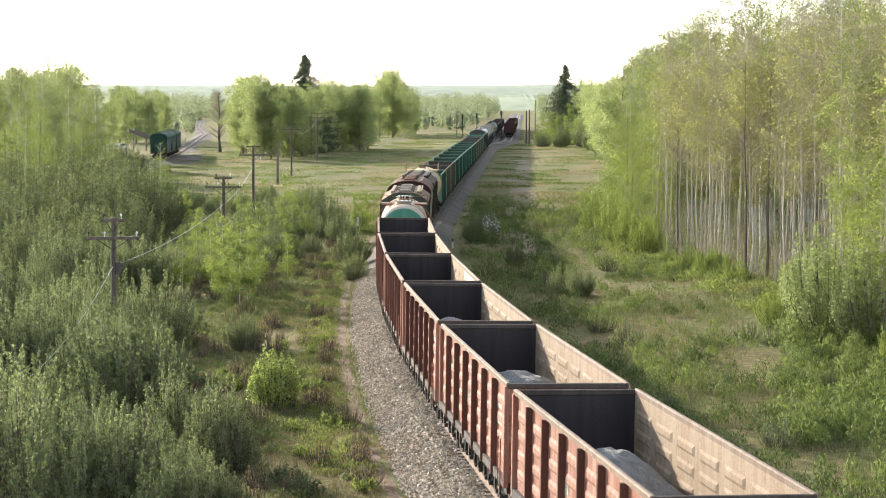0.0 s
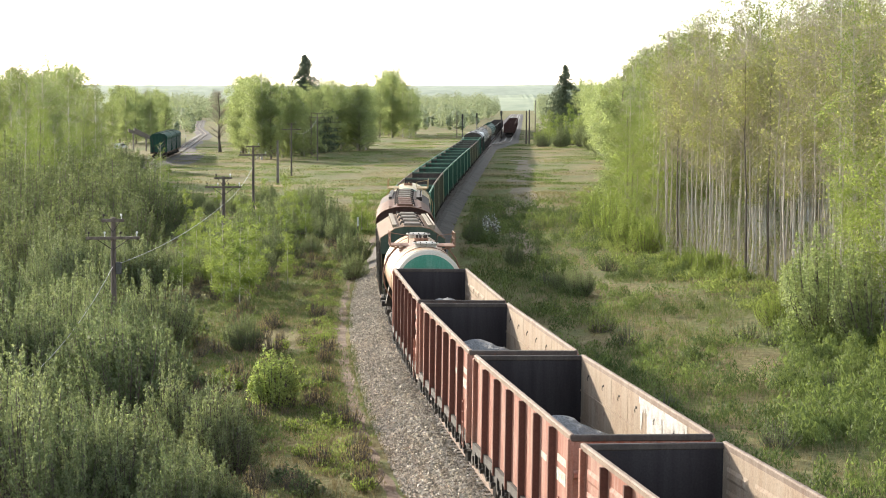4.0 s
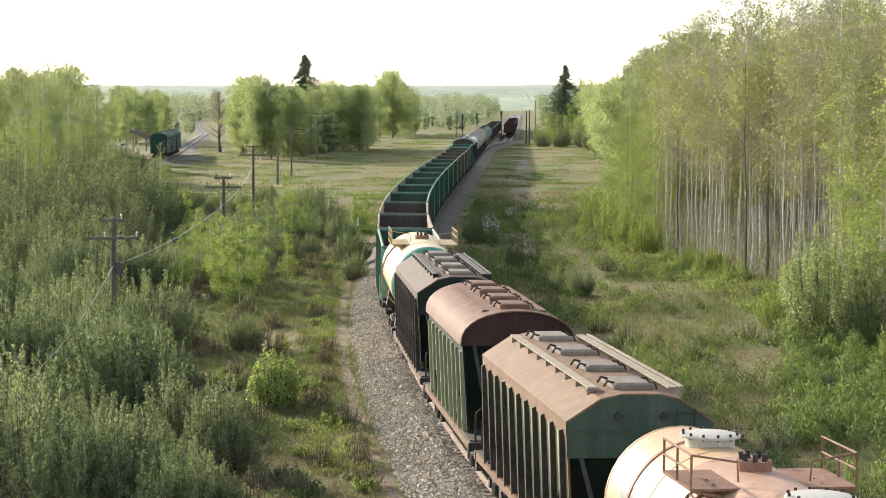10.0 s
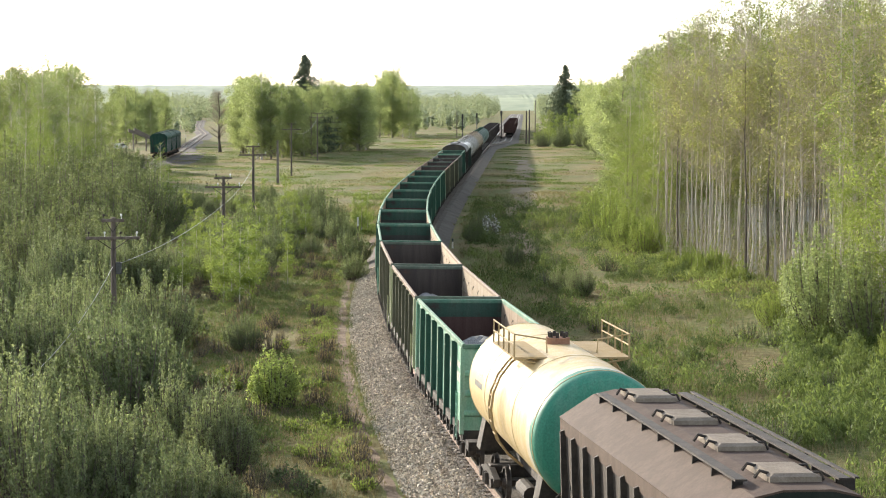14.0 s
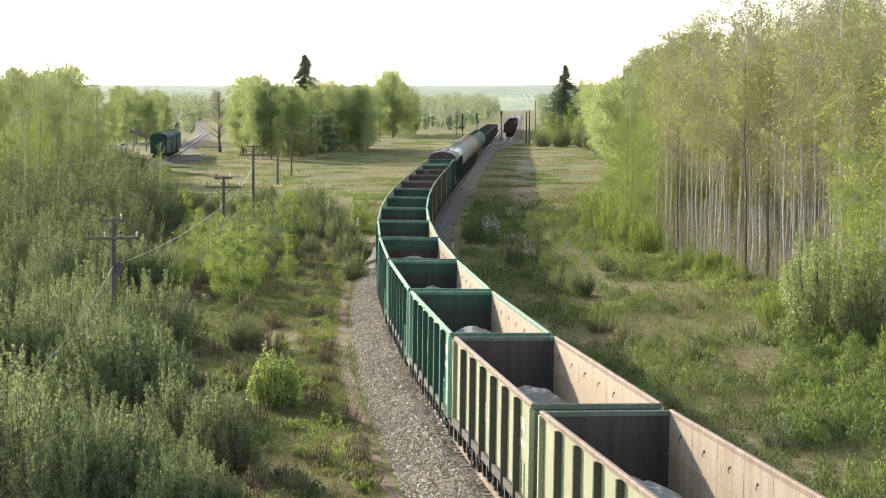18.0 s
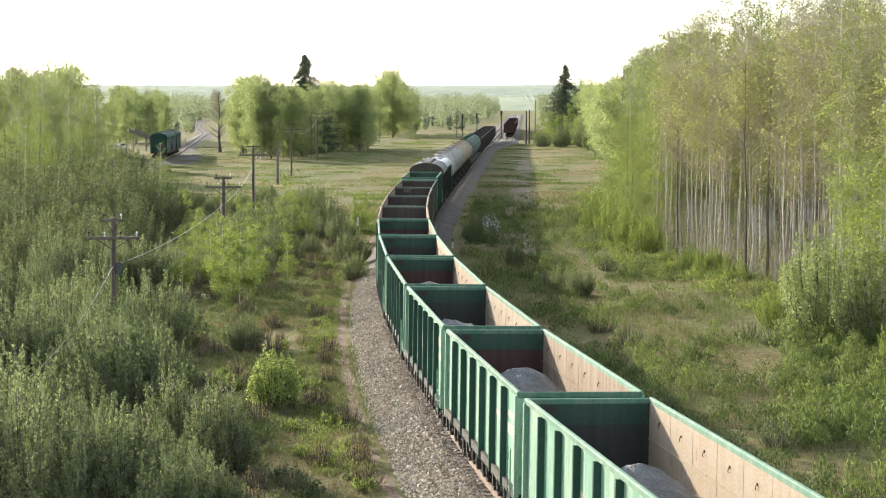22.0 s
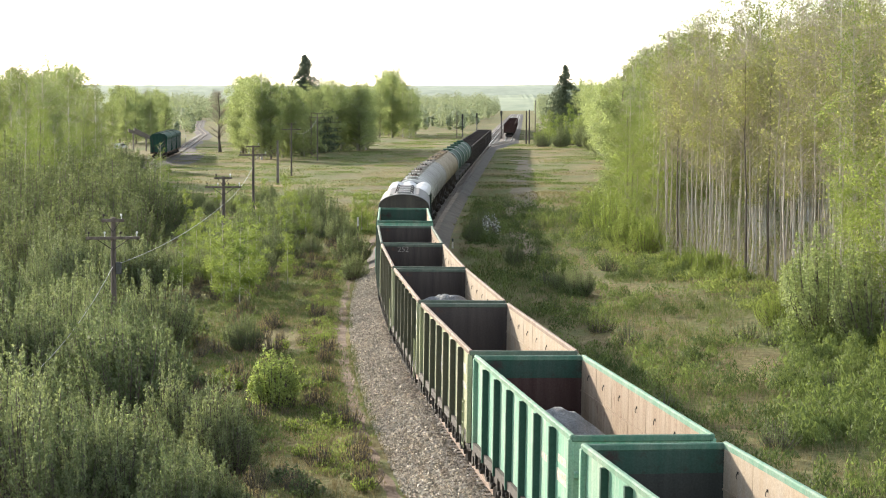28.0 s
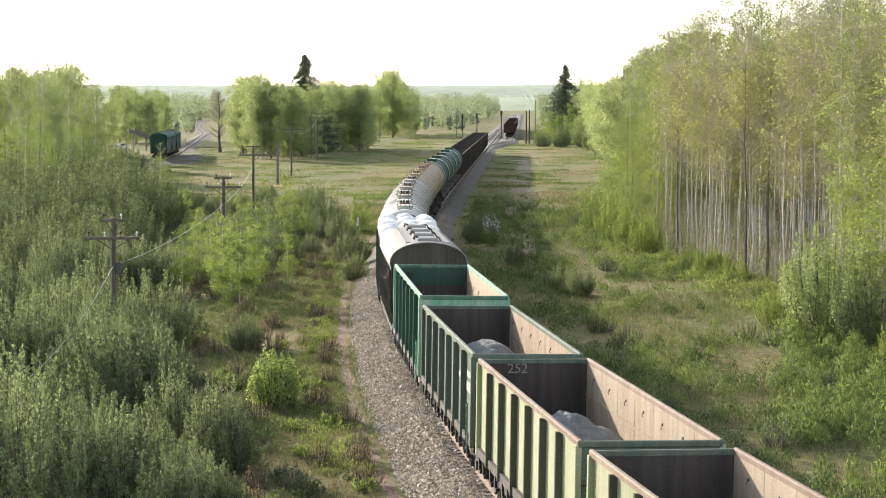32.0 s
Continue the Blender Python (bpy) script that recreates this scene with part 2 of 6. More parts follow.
# ---- the setting ----
def build_ground():
    """One sheet from beneath the camera to the horizon, finer near the line."""
    ys = np.concatenate([np.arange(-420, 20, 22.0), np.arange(20, 160, 2.0), np.arange(160, 400, 6.0), np.arange(400, 1000, 25.0), np.linspace(1000, 4800, 24)])
    us = np.concatenate([-np.geomspace(1, 1200, 70)[::-1] * 3.2, [0], np.geomspace(1, 1200, 70) * 3.2])
    g = Geo()
    rows = []
    for y in ys:
        w = 1.0 if y < 1500 else 1 + (y - 1500) / 2000
        rows.append([(float(line_x(min(y, 2500)) + u * w), float(y), ground_z(float(line_x(min(y, 2500)) + u * w), float(y))) for u in us])
    g.loft(rows, closed=False)
    ob = new("ground", g.mesh("ground", GROUND, True))
    tagged(ob, "rough spring meadow of grass, straw and bare soil", "ground", kind="structure")


def build_track(name, label, a0, a1, shift, z0, pieces=()):
    """A ballast bed with two rails; sleepers that lie near are parts of it."""
    bed = thing(name, label, "railway track", kind="structure")
    sec = [(-2.8, -0.72), (-2.1, -0.42), (-1.75, -0.25), (-1.3, -0.205), (1.3, -0.205), (1.75, -0.25), (2.1, -0.42), (2.8, -0.72), (2.8, -1.3), (-2.8, -1.3)]
    rows = along(sec, a0, a1, 2.5, z0, shift)
    part("ballast_bed", Geo().loft(rows), BALLAST, bed, "grey crushed stone ballast")
    for side in (-0.78, 0.78):
        prof = [(-0.075, -0.17), (0.075, -0.17), (0.075, -0.155), (0.012, -0.13), (0.012, -0.045), (0.036, -0.03), (0.036, -0.004), (-0.036, -0.004), (-0.036, -0.03), (-0.012, -0.045), (-0.012, -0.13), (-0.075, -0.155)]
        r = part("rail", Geo().loft(along([(s + side, h) for s, h in prof], a0, a1, 2.5, z0, shift)), RAIL, bed, "rusty steel rail")
        part("rail_head", Geo().loft(along([(s + side, h) for s, h in [(-0.033, -0.004), (0.033, -0.004), (0.026, 0.0), (-0.026, 0.0)]], a0, a1, 2.5, z0, shift)), RAIL_TOP, r, "polished running surface")
    return bed


def sleeper_mesh():
    outline = [(-1.35, -0.36), (1.35, -0.36), (1.35, -0.2), (1.25, -0.175), (0.55, -0.175), (0.4, -0.215), (-0.4, -0.215), (-0.55, -0.175), (-1.25, -0.175), (-1.35, -0.2)]
    return Geo().prism(outline, -0.13, 0.13).mesh("sleeper", CONCRETE)


build_ground()
MAIN = build_track("railway_track", "curved single railway track on grey ballast with concrete sleepers", -400, 1500, None, 0.0)
build_track("railway_siding", "straight second railway track on grey ballast", 452, 1500, joining, -0.008)


def build_sleepers():
    me = sleeper_mesh()
    far = Geo()
    for i in range(1450):
        a = -60 + i * 0.55
        x, y, t = on_line(a)
        if 47 < a < 128 or 440 < a < 480:
            ob = part("sleeper", me, None, MAIN)
            ob.matrix_basis = Matrix.Translation((x, y, 0)) @ Matrix.Rotation(-t, 4, "Z")
        elif a > 128:
            c, s = math.cos(t), math.sin(t)
            far.add([(x + px * c + py * s, y - px * s + py * c, z) for px in (-1.35, 1.35) for py in (-0.13, 0.13) for z in (-0.36, -0.19)],
                    [(0, 1, 3, 2), (4, 6, 7, 5), (0, 4, 5, 1), (2, 3, 7, 6), (1, 5, 7, 3)])
    rest = part("far_sleepers", far, CONCRETE, MAIN)
    tagged(rest, kind="stuff")


build_sleepers()


def build_path():
    """A trodden path beside the ballast, with a ragged edge."""
    rng = random.Random(4)
    rows = []
    for i in range(160):
        a = 38 + i * 0.8
        w = 0.2 + 0.2 * noise.noise((a * 0.3, 0, 0)) + rng.uniform(-0.04, 0.04)
        c = -3.3 + 0.2 * noise.noise((a * 0.08, 3, 0))
        rows.append([(*on_line(a, c - w)[:2], GZ + 0.005), (*on_line(a, c)[:2], GZ + 0.012), (*on_line(a, c + w)[:2], GZ + 0.005)])
    ob = new("path", Geo().loft(rows, closed=False).mesh("path", SOIL))
    tagged(ob, "narrow trodden brown dirt path beside the ballast", "path", kind="structure")


build_path()


def build_bare_strip():
    """A strip of bare brown soil in the meadow, along the line."""
    rows = []
    for i in range(110):
        a = 140 + i * 2.6
        w = (1.35 + 0.8 * noise.noise((a * 0.06, 2, 0)) + 0.3 * noise.noise((a * 0.4, 5, 0))) * min(1.0, (i + 1) / 15, (110 - i) / 15)
        c = 8.7 + 1.2 * noise.noise((a * 0.02, 7, 0))
        row = []
        for k in range(5):
            x, y, _ = on_line(a, c + w * (k - 2) / 2)
            row.append((x, y, ground_z(x, y) + (0.03 if 0 < k < 4 else 0.004)))
        rows.append(row)
    ob = new("bare_soil", Geo().loft(rows, closed=False).mesh("bare_soil", DIRT))
    tagged(ob, "bare brown soil strip through the meadow", "soil", kind="structure")


build_bare_strip()


# ---- rolling stock; a wagon's own space: y along the track, z = 0 on the rails ----
RED = paint("faded red wagon paint", (0.27, 0.105, 0.072), dust=(0.43, 0.31, 0.25), worn=0.35, dusty=0.75)
GREEN = paint("green wagon paint", (0.155, 0.325, 0.23), rust=(0.13, 0.10, 0.06), dust=(0.42, 0.46, 0.36), worn=0.25, dusty=0.8)
PALE = paint("bleached yellow green wagon paint", (0.30, 0.32, 0.19), dust=(0.40, 0.37, 0.27), worn=0.25, dusty=0.7)
GREY_GREEN = paint("dark grey green wagon paint", (0.09, 0.115, 0.09), dust=(0.2, 0.2, 0.16), worn=0.35, dusty=0.5)
DARK = paint("dark brown wagon paint", (0.06, 0.05, 0.045), dust=(0.14, 0.115, 0.095), worn=0.4, dusty=0.4)
INSIDE = paint("dusty worn wagon lining", (0.29, 0.215, 0.15), rust=(0.17, 0.10, 0.065), dust=(0.40, 0.33, 0.255), worn=0.5, dusty=0.9, rough=0.85)
INSIDE_PALE = paint("pale dusty wagon lining", (0.35, 0.275, 0.195), rust=(0.26, 0.15, 0.095), dust=(0.43, 0.37, 0.295), worn=0.45, dusty=0.9, rough=0.85)
INNER_BLACK = paint("near-black wagon lining", (0.035, 0.03, 0.032), rust=(0.055, 0.038, 0.032), dust=(0.07, 0.065, 0.065), worn=0.4, dusty=0.5, rough=0.85)
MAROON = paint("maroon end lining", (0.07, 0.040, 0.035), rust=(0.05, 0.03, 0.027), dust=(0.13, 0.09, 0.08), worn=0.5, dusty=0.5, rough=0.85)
CHORD = paint("worn dusty top edge", (0.21, 0.15, 0.115), rust=(0.15, 0.09, 0.06), dust=(0.36, 0.29, 0.23), worn=0.5, dusty=0.6)
CREAM = paint("cream tank paint", (0.53, 0.40, 0.205), rust=(0.42, 0.24, 0.12), dust=(0.66, 0.58, 0.44), worn=0.25, dusty=0.6, rough=0.5)
BLEACHED = paint("bleached tank paint", (0.46, 0.41, 0.33), rust=(0.36, 0.25, 0.16), dust=(0.55, 0.5, 0.42), worn=0.3, dusty=0.5, rough=0.5)
PEACH = paint("peach tinted tank paint", (0.43, 0.275, 0.15), rust=(0.28, 0.155, 0.09), dust=(0.52, 0.38, 0.25), worn=0.4, dusty=0.7, rough=0.5)
SALMON = paint("stained salmon tank paint", (0.36, 0.205, 0.135), rust=(0.20, 0.105, 0.07), dust=(0.46, 0.31, 0.22), worn=0.55, dusty=0.7, rough=0.5)
WHITISH = paint("grey white tank paint", (0.50, 0.50, 0.46), rust=(0.36, 0.25, 0.16), dust=(0.55, 0.5, 0.42), worn=0.3, dusty=0.5, rough=0.5)
TURQUOISE = paint("turquoise tank end paint", (0.045, 0.20, 0.135), dust=(0.24, 0.36, 0.29), worn=0.1, dusty=0.4, rough=0.5)
RUSTY = paint("rust stained steel", (0.22, 0.115, 0.075), rust=(0.12, 0.06, 0.04), dust=(0.36, 0.25, 0.18), worn=0.5, dusty=0.5)
OCHRE = paint("ochre yellow deck paint", (0.36, 0.26, 0.13), rust=(0.2, 0.12, 0.07), dust=(0.45, 0.37, 0.24), worn=0.4, dusty=0.5)
BROWN = paint("rust brown roof paint", (0.145, 0.072, 0.047), rust=(0.085, 0.04, 0.027), dust=(0.22, 0.13, 0.09), worn=0.4, dusty=0.7)
TAN = paint("dusty tan roof paint", (0.15, 0.088, 0.052), rust=(0.10, 0.048, 0.026), dust=(0.225, 0.155, 0.10), worn=0.45, dusty=0.8)
SILVER = paint("silver grey roof paint", (0.25, 0.24, 0.23), rust=(0.25, 0.2, 0.16), dust=(0.34, 0.32, 0.3), worn=0.3, dusty=0.6)
BOTTLE = paint("bottle green paint", (0.03, 0.046, 0.037), dust=(0.07, 0.082, 0.07), worn=0.2, dusty=0.5)
HATCH = paint("dusty hatch lid", (0.19, 0.155, 0.12), rust=(0.11, 0.065, 0.045), dust=(0.29, 0.245, 0.195), worn=0.35, dusty=0.7)
DIRTY_CREAM = paint("dirty cream tank paint", (0.42, 0.33, 0.21), rust=(0.26, 0.16, 0.09), dust=(0.5, 0.43, 0.33), worn=0.5, dusty=0.6, rough=0.6)
DIRTY_WHITE = paint("dirty grey white tank paint", (0.40, 0.38, 0.34), rust=(0.24, 0.17, 0.11), dust=(0.5, 0.45, 0.38), worn=0.45, dusty=0.5, rough=0.6)
BAG = surface("white woven sacks", (0.72, 0.71, 0.68), (0.85, 0.84, 0.82), 2.0, 20.0, 0.85, 0, 0.4, 0.02)

# Post paints: wall colours darkened to paint in the shade on the posts.
RED_POST_SHADE = paint("worn red post paint, shade painted in", (0.13, 0.055, 0.042), dust=(0.18, 0.115, 0.09), worn=0.5, dusty=0.4)
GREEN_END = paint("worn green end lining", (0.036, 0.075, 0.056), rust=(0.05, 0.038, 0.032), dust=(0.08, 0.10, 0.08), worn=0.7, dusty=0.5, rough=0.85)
END_GREEN = paint("dark grey green end lining", (0.046, 0.050, 0.044), rust=(0.055, 0.038, 0.031), dust=(0.08, 0.08, 0.072), worn=0.6, dusty=0.5, rough=0.85)
GREEN_POST_SHADE = paint("worn green post paint, shade painted in", (0.035, 0.085, 0.063), dust=(0.09, 0.13, 0.10), worn=0.3, dusty=0.4)
PALE_POST_SHADE = paint("worn pale green post paint, shade painted in", (0.085, 0.085, 0.06), dust=(0.15, 0.14, 0.10), worn=0.4, dusty=0.4)
GREEN_RIM = paint("green end edge, shade painted in", (0.07, 0.15, 0.105), dust=(0.22, 0.26, 0.2), worn=0.35, dusty=0.5)
RIM_GREEN = paint("bleached green top edge", (0.13, 0.25, 0.175), dust=(0.36, 0.39, 0.31), worn=0.3, dusty=0.6)
DEEP_GREEN = paint("deep green paint", (0.024, 0.066, 0.045), dust=(0.08, 0.12, 0.09), worn=0.2, dusty=0.4)
# Near-black paints in the shade of gables, end sheets and gaps between ribs.
BLACK_GREEN = paint("near-black green paint, shade painted in", (0.014, 0.021, 0.017), dust=(0.04, 0.043, 0.038), worn=0.3, dusty=0.4)
LIME = surface("spilt lime", (0.40, 0.36, 0.31), (0.66, 0.63, 0.58), 3.0, 24.0, 0.95, 0, 0.2, 0.003)
STENCIL = surface("worn stencil paint", (0.27, 0.27, 0.21), (0.58, 0.54, 0.45), 7.0, 24.0, 0.85, 0, 0.1, 0.002)
CHALK = surface("smeared chalk", (0.14, 0.125, 0.11), (0.34, 0.31, 0.27), 9.0, 30.0, 0.95, 0, 0.1, 0.002)
BOARD = paint("pale dusty running board", (0.32, 0.26, 0.19), dust=(0.45, 0.38, 0.3), worn=0.3, dusty=0.6)
# Both gable paints are darkened: the shade of the wagon ends is in them.
GABLE_GREEN = paint("green gable paint, shade painted in", (0.05, 0.068, 0.052), rust=(0.07, 0.05, 0.035), dust=(0.11, 0.125, 0.10), worn=0.3, dusty=0.5)
GABLE = paint("maroon gable paint, shade painted in", (0.042, 0.02, 0.017), dust=(0.07, 0.047, 0.038), worn=0.3, dusty=0.4)
UMBER = paint("grey brown roof paint", (0.078, 0.052, 0.040), rust=(0.06, 0.036, 0.026), dust=(0.125, 0.09, 0.07), worn=0.4, dusty=0.7)
DARK_RED = paint("dark red wagon paint", (0.05, 0.024, 0.02), dust=(0.09, 0.065, 0.055), worn=0.4, dusty=0.4)
SHARED = {}


def once(key, make):
    if key not in SHARED:
        SHARED[key] = make()
    return SHARED[key]


def wheelset_mesh():
    g = Geo().tube([(-1.1, 0, 0), (1.1, 0, 0)], 0.08, 8)
    for s in (-1, 1):
        prof = [(0.70, 0.30), (0.72, 0.50), (0.745, 0.475), (0.84, 0.465), (0.84, 0.40), (0.79, 0.38), (0.78, 0.16), (0.90, 0.12)]
        g.loft([[(s * x, r * math.cos(2 * math.pi * k / 20), r * math.sin(2 * math.pi * k / 20)) for k in range(20)] for x, r in prof])
        g.box(s * 0.785 - 0.006, s * 0.785 + 0.006, -0.3, 0.3, -0.05, 0.05)
    return g.mesh("wheelset", WHEEL)


def bogie_meshes():
    side = Geo()
    side.loft([[(0.98, -1.15, 0.42), (1.14, -1.15, 0.42), (1.14, -1.15, 0.62), (0.98, -1.15, 0.62)], [(0.98, -0.7, 0.40), (1.14, -0.7, 0.40), (1.14, -0.7, 0.70), (0.98, -0.7, 0.70)], [(0.98, -0.3, 0.22), (1.14, -0.3, 0.22), (1.14, -0.3, 0.78), (0.98, -0.3, 0.78)], [(0.98, 0.3, 0.22), (1.14, 0.3, 0.22), (1.14, 0.3, 0.78), (0.98, 0.3, 0.78)], [(0.98, 0.7, 0.40), (1.14, 0.7, 0.40), (1.14, 0.7, 0.70), (0.98, 0.7, 0.70)], [(0.98, 1.15, 0.42), (1.14, 1.15, 0.42), (1.14, 1.15, 0.62), (0.98, 1.15, 0.62)]])
    for y in (-0.12, 0.12):
        side.tube([(1.17, y, 0.32), (1.17, y, 0.62)], 0.085, 8)
    for y in (-0.925, 0.925):
        side.tube([(1.12, y, 0.475), (1.2, y, 0.475)], 0.13, 10)
    bolster = Geo().box(-1.1, 1.1, -0.22, 0.22, 0.5, 0.82, 0.03).tube([(0, 0, 0.8), (0, 0, 1.0)], 0.2, 10)
    return side.mesh("bogie_side", UNDER), bolster.mesh("bolster", UNDER)


def add_running_gear(car, base, length):
    """Two bogies with their wheelsets, couplers, and the brake gear."""
    side, bolster = once("bogie", bogie_meshes)
    for y in (-base / 2, base / 2):
        b = part("bogie", bolster, None, car, "dark cast steel bogie")
        b.location = (0, y, 0)
        for r in (0, math.pi):
            o = part("bogie_side", side, None, b)
            o.rotation_euler = (0, 0, r)
        for d in (-0.925, 0.925):
            w = part("wheelset", once("wheelset", wheelset_mesh), None, b, "worn steel wheelset")
            w.location = (0, d, 0.475)

    def coupler():
        g = Geo().box(-0.13, 0.13, -0.62, 0.0, 0.95, 1.17, 0.02)
        return g.loft([[(-0.2, -0.62, 0.9), (0.2, -0.62, 0.9), (0.2, -0.62, 1.22), (-0.2, -0.62, 1.22)], [(-0.26, -0.8, 0.88), (0.16, -0.8, 0.88), (0.16, -0.8, 1.24), (-0.26, -0.8, 1.24)], [(-0.26, -1.0, 0.92), (-0.05, -0.9, 0.92), (-0.05, -0.9, 1.2), (-0.26, -1.0, 1.2)]]).mesh("coupler", UNDER)
    for s in (-1, 1):
        c = part("coupler", once("coupler", coupler), None, car)
        c.location = (0, s * (length / 2 - 0.1), 0)
        c.rotation_euler = (0, 0, 0 if s < 0 else math.pi)

    def brake():
        g = Geo().tube([(-0.75, -0.6, 0.85), (-0.75, 0.6, 0.85)], 0.2, 12)
        g.tube([(0.7, -0.35, 0.85), (0.7, 0.35, 0.85)], 0.17, 12)
        return g.tube([(0.2, -3.6, 0.75), (0.2, 3.6, 0.75)], 0.03, 6).mesh("brake_gear", UNDER)
    part("brake_gear", once("brake", brake), None, car)


def ladder(car, x, y, z0, z1, material, out=0.06, w=0.36, along_y=True, name="ladder"):
    g = Geo()
    d = (0, w, 0) if along_y else (w, 0, 0)
    p = Vector((x, y, 0))
    for k in (0, 1):
        q = p + Vector(d) * k
        g.tube([(q.x, q.y, z0), (q.x, q.y, z1)], 0.016, 5)
    n = int((z1 - z0) / 0.32)
    for i in range(n + 1):
        z = z0 + (z1 - z0) * (i + 0.3) / (n + 0.6)
        g.tube([(p.x, p.y, z), (p.x + d[0], p.y + d[1], z)], 0.013, 5)
    return part(name, g, material, car)


# Shade on the posts' near faces is painted as a darker wall colour.
POST_PAINT = {RED.name: RED_POST_SHADE, GREEN.name: GREEN_POST_SHADE, PALE.name: PALE_POST_SHADE}
# End edges get darker paint, which puts their shade into the colour.
END_RIM = {RED.name: DARK, PALE.name: GREY_GREEN, GREEN.name: GREEN_RIM}
TOP, FLOOR, HALF = 3.68, 1.38, 6.46


def gondola(label, outer, lining, end_lining, end_outer=None, embossed=False, marks=(), top=TOP, rim=None, chalk="", spill=False):
    """An open wagon with seven side bays."""
    end_outer = end_outer or outer
    rim = rim or outer
    car = thing("gondola_wagon", label, "freight wagon", "wagons of the moving train")
    g = Geo().box(-0.17, 0.17, -6.5, 6.5, 0.85, 1.3)
    for s in (-1, 1):
        g.box(s * 1.46 - 0.05, s * 1.46 + 0.05, -HALF, HALF, 1.16, FLOOR)
    for k in range(8):
        y = -HALF + 0.1 + k * (2 * HALF - 0.2) / 7
        g.box(-1.42, 1.42, y - 0.07, y + 0.07, 1.02, 1.3)
    part("underframe", g, UNDER, car, "dark steel underframe")
    part("floor_pan", Geo().box(-1.4, 1.4, -HALF + 0.04, HALF - 0.04, 1.3, FLOOR), INNER_BLACK, car, "dirty steel floor")
    bays = [-HALF + 0.1 + k * (2 * HALF - 0.2) / 7 for k in range(8)]
    for s in (-1, 1):
        w = part("side_wall", Geo().box(s * 1.405 - 0.006, s * 1.405 + 0.006, -HALF, HALF, FLOOR - 0.1, top - 0.06), outer, car)
        g = Geo().box(s * 1.39 - 0.005, s * 1.39 + 0.005, -HALF + 0.05, HALF - 0.05, FLOOR, top - 0.06)
        if embossed:
            for a, b in zip(bays, bays[1:]):
                for z in (1.75, 2.2, 2.65, 3.1):
                    x, x2 = s * 1.385, s * 1.35
                    o = Geo().loft([[(x, a + 0.2, z - 0.13), (x, b - 0.2, z - 0.13), (x, b - 0.2, z + 0.13), (x, a + 0.2, z + 0.13)], [(x2, a + 0.32, z - 0.06), (x2, b - 0.32, z - 0.06), (x2, b - 0.32, z + 0.06), (x2, a + 0.32, z + 0.06)]])
                    g.add(o.v, o.f)

            def stamped(s=s, q=(bays[1] - bays[0]) / 2):
                x, x2 = s * 1.411, s * 1.446
                return Geo().loft([[(x, 0.2 - q, -0.13), (x, q - 0.2, -0.13), (x, q - 0.2, 0.13), (x, 0.2 - q, 0.13)], [(x2, 0.32 - q, -0.06), (x2, q - 0.32, -0.06), (x2, q - 0.32, 0.06), (x2, 0.32 - q, 0.06)]]).mesh("stamped_panel", outer)
            me = once(("stamped", s, outer.name), stamped)
            for a, b in zip(bays, bays[1:]):
                for z in (1.75, 2.2, 2.65, 3.1):
                    part("stamped_panel", me, None, w).location = (0, (a + b) / 2, z)
        else:
            g.box(s * 1.375 - 0.012, s * 1.375 + 0.012, -HALF + 0.05, HALF - 0.05, 2.72, 2.76)
            g.box(s * 1.375 - 0.012, s * 1.375 + 0.012, -HALF + 0.05, HALF - 0.05, 1.98, 2.02)
            for y in bays[1:-1]:
                g.box(s * 1.384 - 0.004, s * 1.384 + 0.004, y - 0.012, y + 0.012, FLOOR, top - 0.1)
        part("wall_lining", g, lining, w, "dusty inner face")
        if not embossed:
            def hook(s=s):
                k = Geo().tube([(s * 1.375, 0, 3.24), (s * 1.35, 0, 3.21), (s * 1.345, 0, 3.15), (s * 1.36, 0.02, 3.12)], 0.009, 5)
                return k.box(s * 1.375 - 0.012, s * 1.375 + 0.012, -0.02, 0.02, 3.21, 3.26).mesh("lashing_hook", UNDER)
            me = once(("hook", s), hook)
            for a, b in zip(bays, bays[1:]):
                o = part("lashing_hook", me, None, w)
                o.location = (0, a + (b - a) * 0.5, 0)

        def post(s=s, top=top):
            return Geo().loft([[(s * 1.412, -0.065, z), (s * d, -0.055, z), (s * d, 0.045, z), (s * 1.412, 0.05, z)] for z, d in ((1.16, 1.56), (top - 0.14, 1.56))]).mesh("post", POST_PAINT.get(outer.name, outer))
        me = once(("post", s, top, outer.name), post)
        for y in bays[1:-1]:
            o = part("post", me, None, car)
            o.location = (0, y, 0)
        for e in (-1, 1):
            part("corner_post", Geo().box(s * 1.46 - 0.06, s * 1.46 + 0.06, e * (HALF - 0.07) - 0.075, e * (HALF - 0.07) + 0.075, 1.16, top - 0.1, 0.015), outer, car)
        part("top_edge", Geo().loft([[(s * 1.38, y, top - 0.13), (s * 1.48, y, top - 0.13), (s * 1.49, y, top - 0.03), (s * 1.46, y, top), (s * 1.40, y, top), (s * 1.375, y, top - 0.03)] for y in np.linspace(-HALF, HALF, 9)]), rim, car, "worn top edge")
        def latch(s=s):
            return Geo().box(s * 1.5 - 0.03, s * 1.5 + 0.03, -0.05, 0.05, 0.86, 1.2).box(s * 1.47 - 0.05, s * 1.47 + 0.05, -0.16, 0.05, 0.8, 0.9).mesh("hatch_latch", UNDER)
        me = once(("latch", s), latch)
        for a, b in zip(bays, bays[1:]):
            for f in (0.3, 0.7):
                o = part("hatch_latch", me, None, car)
                o.location = (0, a + (b - a) * f, 0)
